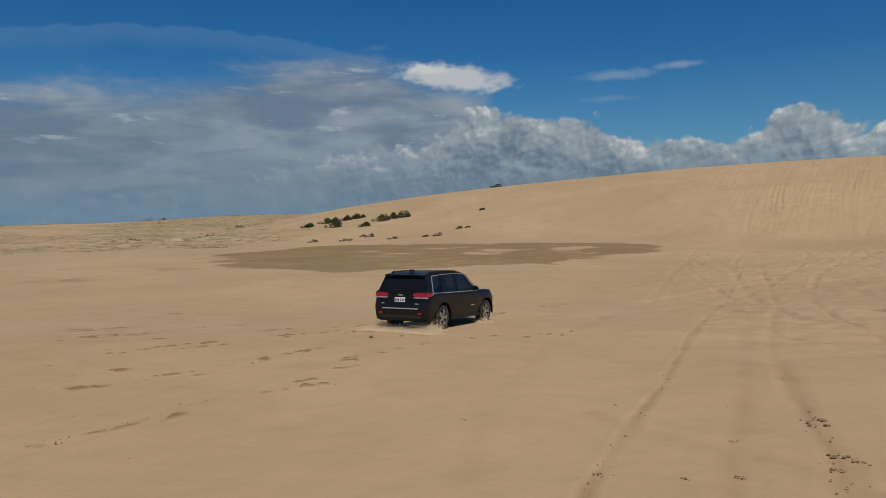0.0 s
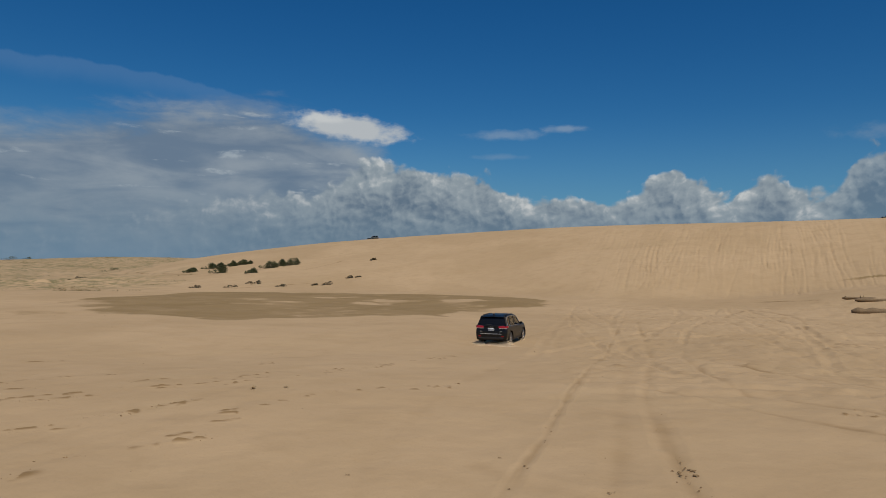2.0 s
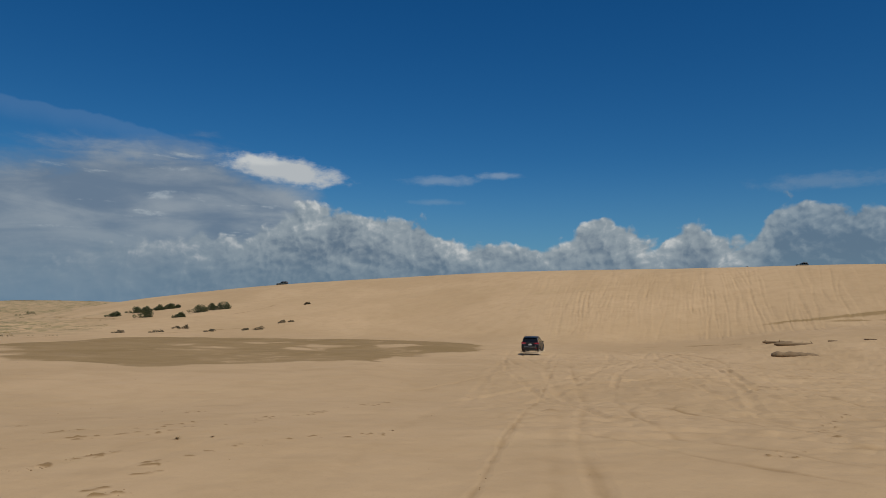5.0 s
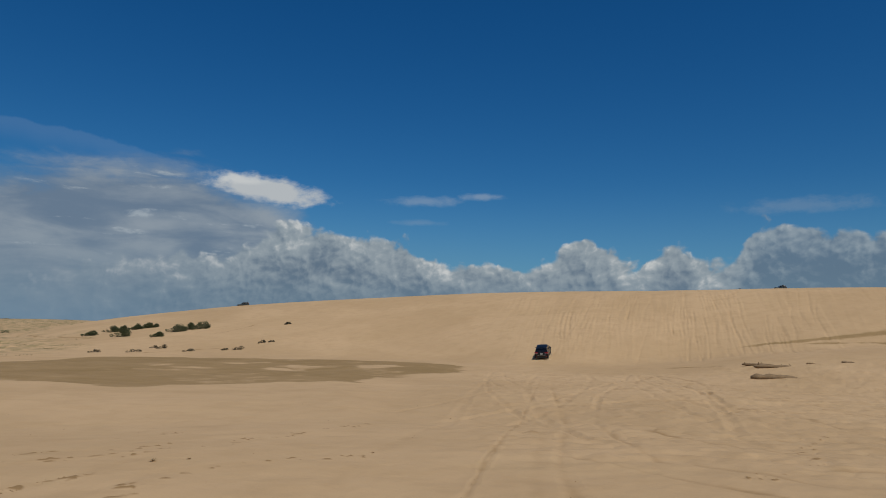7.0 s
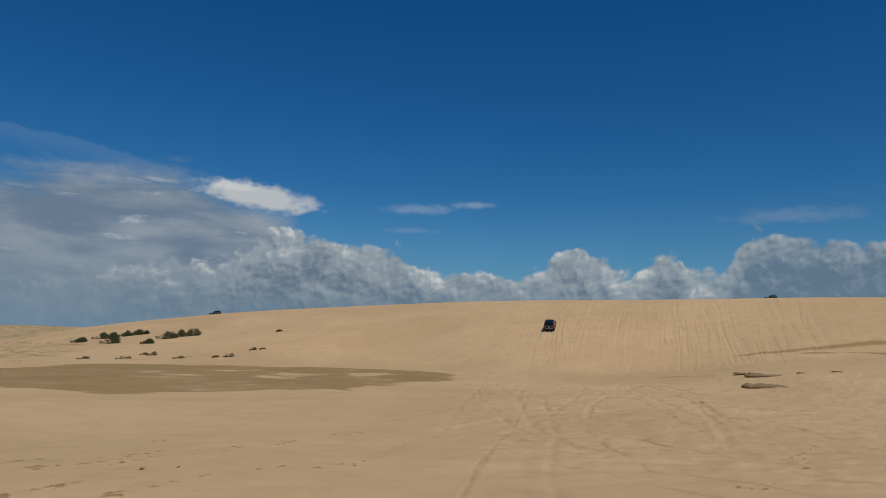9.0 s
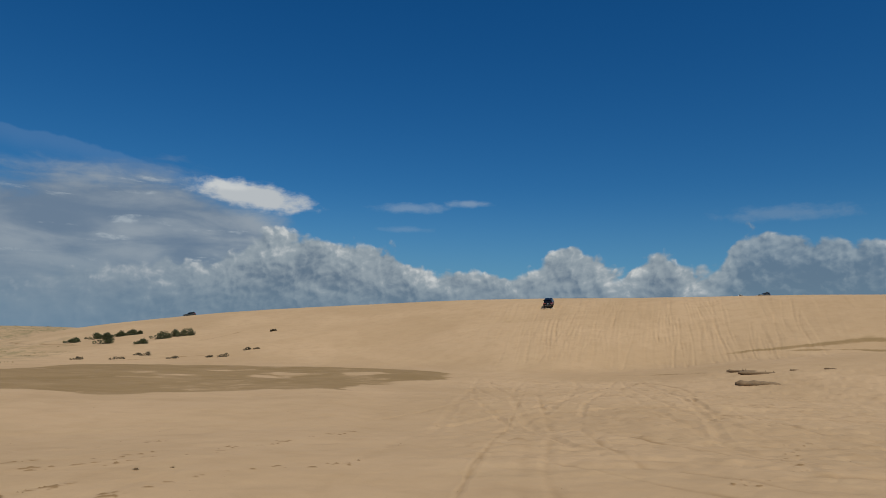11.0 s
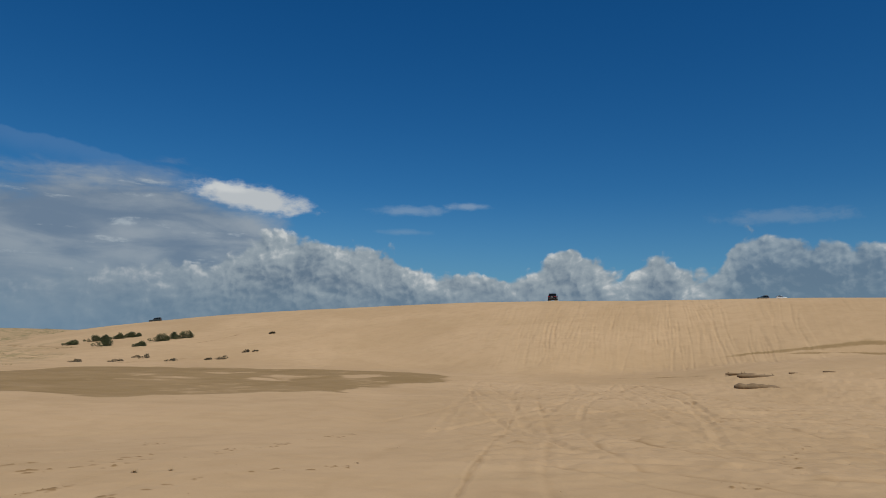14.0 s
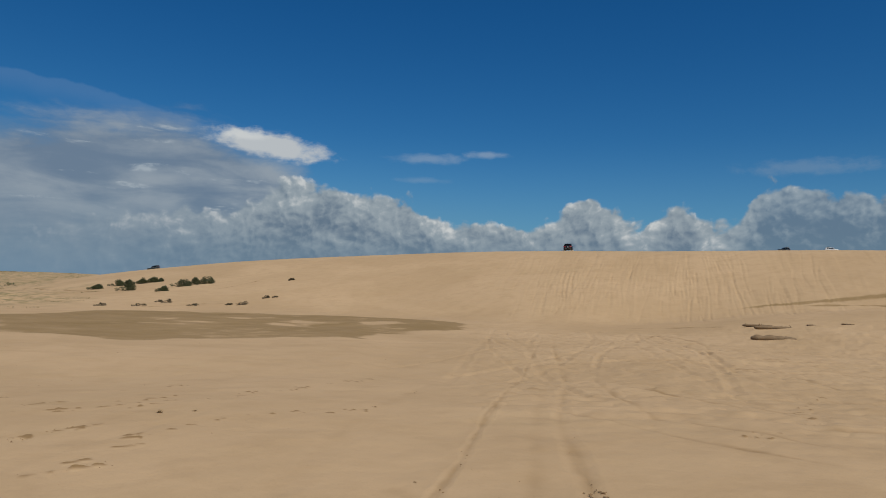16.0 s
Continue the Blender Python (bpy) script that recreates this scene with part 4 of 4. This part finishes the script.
arrival = tagged(make_suv("suv", WHITE_PAINT, True), "white four-wheel drive with roof rack on the dune top", "car")
passer = tagged(make_suv("suv", GREEN_PAINT), "dark four-wheel drive crossing the dune top", "car")

# ---- plants ----
def leaf_quads(bm, at, size, rng, out):
    """One small folded leaf."""
    d = Vector((rng.gauss(0, 1), rng.gauss(0, 1), rng.gauss(0.3, 0.8))) + out * 1.2
    d.normalize()
    side = d.cross(Vector((rng.gauss(0, 1), rng.gauss(0, 1), rng.gauss(0, 1)))).normalized() * size * 0.42
    a, b, c, e = bm.verts.new(at), bm.verts.new(at + d * size * 0.5 + side), bm.verts.new(at + d * size), bm.verts.new(at + d * size * 0.5 - side)
    bm.faces.new((a, b, c))
    bm.faces.new((a, c, e))


def stem(bm, a, b, r0, r1):
    d = (b - a).normalized()
    u = d.orthogonal().normalized()
    v = d.cross(u)
    loft(bm, [[p + r * (math.cos(t) * u + math.sin(t) * v) for t in (0, 1.26, 2.51, 3.77, 5.03)] for p, r in ((a, r0), (b, r1))])


def make_shrub(x, y, z, wide, high, seed, leaf, label, clumps=10, leaves=260, size=0.15):
    """A low wind-cut shrub: stems, and uneven clumps of leaves that leave gaps."""
    rng = random.Random(seed)
    shrub = new("shrub")
    shrub.matrix_basis = pose(x, y, z - 0.05)
    stems, crown = bmesh.new(), bmesh.new()
    for k in range(clumps):
        t, reach = rng.uniform(0, 2 * math.pi), rng.random() ** 0.6
        cx, cy, spread_k = 0.32 * wide * reach * math.cos(t), 0.26 * wide * reach * math.sin(t), 1.0
        top = 1.08 * high * (1 - 0.5 * reach ** 2) * rng.uniform(0.75, 1.0)
        if k >= clumps - 2:
            q = (k - clumps + 3) / 2
            cx, cy, top, spread_k = -wide * (0.2 + 0.38 * q), -wide * 0.5 * q, high * (0.5 - 0.25 * q), 0.55
        c, size_k = Vector((cx, cy, top * 0.40)), rng.uniform(0.15, 0.21) * wide * spread_k
        stem(stems, Vector((cx * 0.25, cy * 0.25, -0.1)), c, 0.05, 0.02)
        for i in range(int(leaves * spread_k ** 2)):
            d = Vector((rng.gauss(0, 1), rng.gauss(0, 1), rng.gauss(0, 1))).normalized()
            at = c + Vector((d.x * size_k, d.y * size_k, d.z * top * 0.5)) * rng.uniform(0.55, 1.08)
            at.z = max(0.0, at.z)
            leaf_quads(crown, at, size * rng.uniform(0.6, 1.4), rng, d)
    part("stems", stems, BARK, shrub, "", 0)
    part("foliage", crown, leaf, shrub, "", 0)
    return tagged(shrub, label, "shrub", "shrubs on the dune")


def make_tuft(x, y, z, high, blades, seed, mat, label, group):
    rng = random.Random(seed)
    bm = bmesh.new()
    for k in range(blades):
        t, lean = rng.uniform(0, 2 * math.pi), rng.uniform(0.2, 1.1)
        root = Vector((rng.gauss(0, 0.12 * high), rng.gauss(0, 0.12 * high), -0.03))
        out = Vector((math.cos(t), math.sin(t), 0))
        w = Vector((-math.sin(t), math.cos(t), 0)) * rng.uniform(0.012, 0.022) * high * 2
        mid, tip = root + out * lean * high * 0.35 + Vector((0, 0, high * 0.6)), root + out * lean * high * 0.95 + Vector((0, 0, high * rng.uniform(0.5, 1.0)))
        a, b, c, d, e = (bm.verts.new(p) for p in (root - w, root + w, mid + w * 0.7, mid - w * 0.7, tip))
        bm.faces.new((a, b, c, d))
        bm.faces.new((d, c, e))
    ob = new("grass_tuft", finish(bm, "grass_tuft", mat, 0))
    ob.matrix_basis = pose(x, y, z)
    return tagged(ob, label, "grass", group)


GREENS = [(-30.7, 160.8, 2.7, 1.4), (-27.0, 164.0, 3.2, 1.5), (-24.9, 163.5, 2.4, 1.5), (-23.1, 151.2, 3.4, 2.0), (-22.6, 165.5, 2.6, 1.4), (-20.6, 166.5, 2.6, 1.6), (-19.2, 167.0, 1.8, 1.0),
          (-16.2, 147.6, 2.3, 1.3), (-13.2, 154.4, 3.6, 2.0), (-10.9, 156.6, 2.6, 1.7), (-8.6, 156.5, 3.3, 2.1)]
for i, (x, y, wide, high) in enumerate(GREENS):
    make_shrub(x, y, float(floor_z(x, y)), wide, high, 100 + i, LEAF, "dense dark green wind-cut shrub on a sandy slope")
BROWNS = [(-66.5, 149.6, 5.0, 1.2), (-69.5, 150.5, 2.5, 0.8), (-57.6, 172.9, 3.4, 1.3), (-55.0, 173.0, 2.2, 0.8), (-72.0, 246.0, 5.0, 2.0), (-159.0, 379.8, 7.0, 2.4), (-152.0, 382.0, 4.0, 1.6), (-22.6, 123.2, 1.8, 0.6),
          (-16.9, 124.4, 2.2, 0.7), (-13.2, 129.6, 1.9, 0.9), (-14.8, 130.5, 1.2, 0.5), (-8.8, 125.2, 1.7, 0.6), (-3.0, 126.0, 1.2, 0.5), (-0.7, 126.5, 2.0, 0.9), (3.3, 133.0, 1.5, 0.7), (4.8, 133.5, 1.0, 0.4), (-24.6, 162.0, 1.3, 0.5), (8.8, 153.2, 1.3, 0.5)]
for i, (x, y, wide, high) in enumerate(BROWNS):
    far = math.hypot(x, y) > 140
    make_shrub(x, y, float(floor_z(x, y)), wide, high, 300 + i, LEAF if i in (0, 1, 4, 5, 6) else DULL_LEAF, "low brownish creeping shrub half buried in sand", 6 if far else 5, 90, 0.13 if not far else 0.2)
make_tuft(-2.12, 19.9, float(floor_z(-2.12, 19.9)) - 0.02, 0.15, 80, 1, STRAW, "small dry brown grass tuft on bare sand", "dry tufts on the flat")
make_tuft(-1.25, 20.1, float(floor_z(-1.25, 20.1)) - 0.02, 0.11, 90, 2, STRAW, "small dry brown grass tuft on bare sand", "dry tufts on the flat")


def make_grass():
    """Thin grass scattered over the far flat and the low rises."""
    rng, chance = random.Random(21), np.random.default_rng(21)
    a, r = chance.uniform(-38, -9, 60000), chance.uniform(118, 420, 60000)
    xs, ys = r * np.sin(np.radians(a)), r * np.cos(np.radians(a))
    k = 0.6 * fbm(xs, ys, 28, 71, 3) + 0.9 * fbm(xs, ys, 9, 75, 3) - 0.1 - 0.5 * np.maximum(0.0, (a + 18) / 5)
    keep = np.where(k > chance.random(60000) * 1.6)[0][:11000]
    xs, ys = xs[keep], ys[keep]
    zs = floor_z(xs, ys)
    bm = bmesh.new()
    for x, y, z in zip(xs, ys, zs):
        high = rng.uniform(0.06, 0.26)
        for k in range(5):
            t = rng.uniform(0, 6.28)
            w = Vector((math.cos(t), math.sin(t), 0)) * 0.07
            o = Vector((x + rng.gauss(0, 0.25), y + rng.gauss(0, 0.25), z - 0.05))
            tip = o + Vector((rng.gauss(0, 0.15), rng.gauss(0, 0.15), high + 0.1 * rng.random()))
            bm.faces.new([bm.verts.new(p) for p in (o - w, o + w, tip)])
    tagged(new("grass", finish(bm, "grass", GRASS, 0)), "thin olive dune grass over the far flat", "grass", kind="stuff")


make_grass()


def make_log(x, y, z, long, thick, bearing, seed, label):
    """A weathered log half sunk in sand, with knots and broken ends."""
    rng = random.Random(seed)
    bm = bmesh.new()
    rings, sides = [], 12
    for i in range(26):
        s = i / 25
        r = thick * (0.45 + 0.55 * min(1, 9 * s, 8 * (1 - s))) * (1 - 0.2 * s) * (1 + 0.35 * noise.noise(Vector((s * 6, seed, 0))))
        cx, cz = 0.10 * long * 0.2 * math.sin(2.4 * s + seed), 0.12 * thick * math.sin(3.1 * s)
        rings.append([(cx + r * 1.15 * math.cos(t) * (1 + 0.22 * noise.noise(Vector((math.cos(t) * 2, math.sin(t) * 2, s * 9 + seed)))), (s - 0.5) * long,
                       cz + r * 0.8 * math.sin(t) * (1 + 0.22 * noise.noise(Vector((math.sin(t) * 2, s * 9, seed))))) for t in (2 * math.pi * k / sides for k in range(sides))])
    loft(bm, rings)
    for k in range(3 if long > 2 else 0):
        a = Vector((rng.uniform(-0.3, 0.3) * thick, rng.uniform(-0.4, 0.4) * long, 0.3 * thick))
        stem(bm, a, a + Vector((rng.uniform(-0.3, 0.3), rng.uniform(-0.2, 0.2), rng.uniform(0.1, 0.3))) * 1.2, 0.06, 0.02)
    ob = new("log", finish(bm, "log", WOOD, 60))
    ob.matrix_basis = pose(x, y, z + 0.05, 0, 0, -bearing)
    return tagged(ob, label, "log", "logs on the flat")


LOGS = [(52.0, 60.4, 4.4, 0.44, 121, 1, "weathered brown log half buried in sand"), (57.4, 66.4, 4.5, 0.29, 127, 2, "weathered brown log half buried in sand"), (57.4, 68.9, 3.8, 0.20, 132, 3, "thin weathered branch lying on sand"),
        (60.6, 64.6, 1.0, 0.13, 120, 4, "short broken branch lying on sand"), (63.0, 62.0, 1.3, 0.09, 150, 5, "short broken branch lying on sand")]
for x, y, long, thick, bearing, seed, label in LOGS:
    make_log(x, y, float(floor_z(x, y)), long, thick, bearing, seed, label)


def make_pit_lump(bm, x, y, z, size, rng):
    """One dark crumbled lump, part of a small pit's painted shade."""
    made = bmesh.ops.create_icosphere(bm, subdivisions=2 if size > 0.05 else 1, radius=size)["verts"]
    o = Vector((rng.uniform(0, 50), rng.uniform(0, 50), 0))
    for v in made:
        v.co *= 1 + 1.1 * noise.noise(v.co / size * 1.4 + o)
        v.co = Vector((x + v.co.x * rng.uniform(0.9, 1.6), y + v.co.y, z + v.co.z * 0.5))


# small shaded pits beside the ruts, put in as clusters of dark lumps
SHADED_PITS = [(5.95, 11.1, 0.13), (6.12, 11.35, 0.09), (5.45, 9.6, 0.10), (5.6, 9.3, 0.08), (5.15, 9.1, 0.07), (3.06, 8.94, 0.055), (4.29, 10.29, 0.045), (3.75, 8.9, 0.06), (2.0, 9.2, 0.05), (3.06, 12.48, 0.035), (0.3, 11.75, 0.03), (3.84, 21.26, 0.06), (11.9, 23.7, 0.09)]
for i, (x, y, size) in enumerate(SHADED_PITS):
    rng = random.Random(40 + i)
    bm = bmesh.new()
    run = rng.uniform(-0.9, 0.4)
    for k in range(7):
        along_k = rng.uniform(-1.3, 1.3) * size
        make_pit_lump(bm, along_k * math.cos(run) + rng.gauss(0, 0.25 * size), along_k * math.sin(run) + rng.gauss(0, 0.5 * size), 0, size * rng.uniform(0.12, 0.34), rng)
    ob = new("pit_shade", finish(bm, "pit_shade", CRUMB_AND_PIT, 20))
    ob.matrix_basis = pose(x, y, float(floor_z(x, y)) + 0.008)
    tagged(ob, "dark brown lumps standing in for a small shaded pit beside a wheel rut", "clod", "clods of damp sand")


def make_crumbs():
    """Crumbs along the ruts and the broken crusts."""
    rng = random.Random(5)
    bm = bmesh.new()
    spots = []
    for points, count in (([(1.78, 8.77), (2.38, 10.07), (4.24, 13.66), (6.25, 18.0)], 24), ([(4.85, 8.4), (5.39, 9.48), (5.91, 11.13), (6.3, 12.2), (7.91, 16.28), (12.0, 25.8)], 34)):
        for k in range(count):
            s = rng.random() ** 1.4 * (len(points) - 1)
            i = min(int(s), len(points) - 2)
            f = s - i
            spots.append((points[i][0] + f * (points[i + 1][0] - points[i][0]) + rng.gauss(0, 0.16), points[i][1] + f * (points[i + 1][1] - points[i][1]) + rng.gauss(0, 0.13), rng.uniform(0.008, 0.024)))
    for cx, cy, long, bearing in CRUSTS:
        for k in range(int(16 * long) + 4):
            u, t = rng.uniform(-1, 1) * long, radians(bearing)
            spots.append((cx + u * math.sin(t) + rng.gauss(0, 0.1), cy + u * math.cos(t) + rng.gauss(0, 0.08), rng.uniform(0.008, 0.026)))
    for k in range(90):
        a, r = rng.uniform(-34, 48), rng.uniform(9, 70)
        spots.append((r * math.sin(radians(a)), r * math.cos(radians(a)), rng.uniform(0.012, 0.024) * (0.6 + r / 40)))
    for x, y, size in spots:
        make_crumb(bm, x, y, float(floor_z(x, y)), size, rng)
    tagged(new("sand_crumbs", finish(bm, "sand_crumbs", CRUMB_AND_PIT, 0)), "dark crumbs of damp sand along wheel ruts", "sand", kind="stuff")


def make_crumb(bm, x, y, z, size, rng):
    v = [bm.verts.new((x + size * dx * rng.uniform(0.7, 1.6), y + size * dy, z + size * dz)) for dx, dy, dz in ((1, 0, -0.4), (0, 0.9, -0.4), (-1, 0, -0.4), (0, -0.9, -0.4), (0.1, 0, 0.6))]
    for f in ((0, 1, 4), (1, 2, 4), (2, 3, 4), (3, 0, 4), (3, 2, 1, 0)):
        bm.faces.new([v[i] for i in f])


make_crumbs()

# ---- what moves ----
# the car's rear axle: seconds, bearing and range from the eye
DRIVE = [(0, -2.27, 21.8), (0.5, 3.1, 26.2), (1.0, 7.05, 31.2), (1.5, 10.2, 36.6), (2.0, 13.3, 42.4), (2.5, 15.4, 48.2), (3.0, 17.1, 54.0), (3.5, 18.5, 60.0), (4.0, 19.65, 66.2),
         (6.5, 23.2, 97.0), (7.0, 23.7, 102.3), (7.5, 24.0, 108.0), (8.0, 24.3, 114.2), (8.5, 24.6, 120.5), (9.0, 24.9, 126.6), (11.5, 25.4, 150.0), (12.0, 25.57, 154.0),
         (12.5, 25.63, 157.0), (13.0, 25.68, 159.5), (13.5, 25.68, 161.5), (14.0, 25.68, 163.2), (14.5, 25.66, 164.6), (15.0, 25.62, 165.6), (15.5, 25.55, 166.5), (16.0, 25.48, 167.0)]
# vehicles up on the dune: seconds, bearing and range
PASSING = [(0, 4.65, 300), (2, 3.42, 302), (4, 2.2, 304), (7, 0.0, 306), (12.5, -3.94, 308), (14.5, -5.56, 308), (16, -6.79, 308)]
ARRIVING = [(0, 35.2, 486), (3.5, 36.84, 482), (8, 38.8, 474), (11.5, 40.2, 460), (12.5, 40.95, 436), (13.6, 42.0, 402), (14.2, 42.6, 382), (15, 43.4, 355), (16, 44.2, 325)]


def on_ground(x, y, heading, base=2.915, track=1.62):
    """The pose of a vehicle whose rear axle stands at x, y: it lies on the land at its wheels."""
    h = radians(heading)
    fx, fy = x + base * math.sin(h), y + base * math.cos(h)
    rear, front = float(floor_z(x, y)), float(floor_z(fx, fy))
    sx, sy = 0.5 * track * math.cos(h), -0.5 * track * math.sin(h)
    tilt = math.degrees(math.atan2(float(floor_z(x - sx, y - sy)) - float(floor_z(x + sx, y + sy)), track))
    return pose(x, y, rear - 0.02, math.degrees(math.atan2(front - rear, base)), tilt, -heading)


def place(a, r):
    return r * math.sin(radians(a)), r * math.cos(radians(a))


def drive(vehicle, table, headings):
    """Key a vehicle along its way, and roll its wheels by the distance it covers."""
    rows = []
    for (t, a, r), h in zip(table, headings):
        rows.append((t, on_ground(*place(a, r), h)))
    walk(vehicle, rows)
    times = [i / FPS for i in range(int(16 * FPS) + 1)]
    ks = [row[0] for row in table]
    xs = np.interp(times, ks, [place(a, r)[0] for _, a, r in table])
    ys = np.interp(times, ks, [place(a, r)[1] for _, a, r in table])
    gone = np.concatenate([[0], np.cumsum(np.hypot(np.diff(xs), np.diff(ys)))])
    for wheel in [c for c in vehicle.children if c.name.startswith("wheel") and not c.name.startswith("wheel_arch")]:
        rest = wheel.matrix_basis.copy()
        side = -1 if rest[0][0] > 0 else 1
        walk(wheel, [(t, rest @ pose(0, 0, 0, side * math.degrees(d / 0.385))) for t, d in zip(times, gone)])


def motions():
    drive(suv, DRIVE, [30.0] * len(DRIVE))
    drive(passer, PASSING, [-88.0] * len(PASSING))
    drive(arrival, ARRIVING, [125.0] * len(ARRIVING))


parked.matrix_basis = on_ground(*place(41.6, 340), -62.0)
motions()
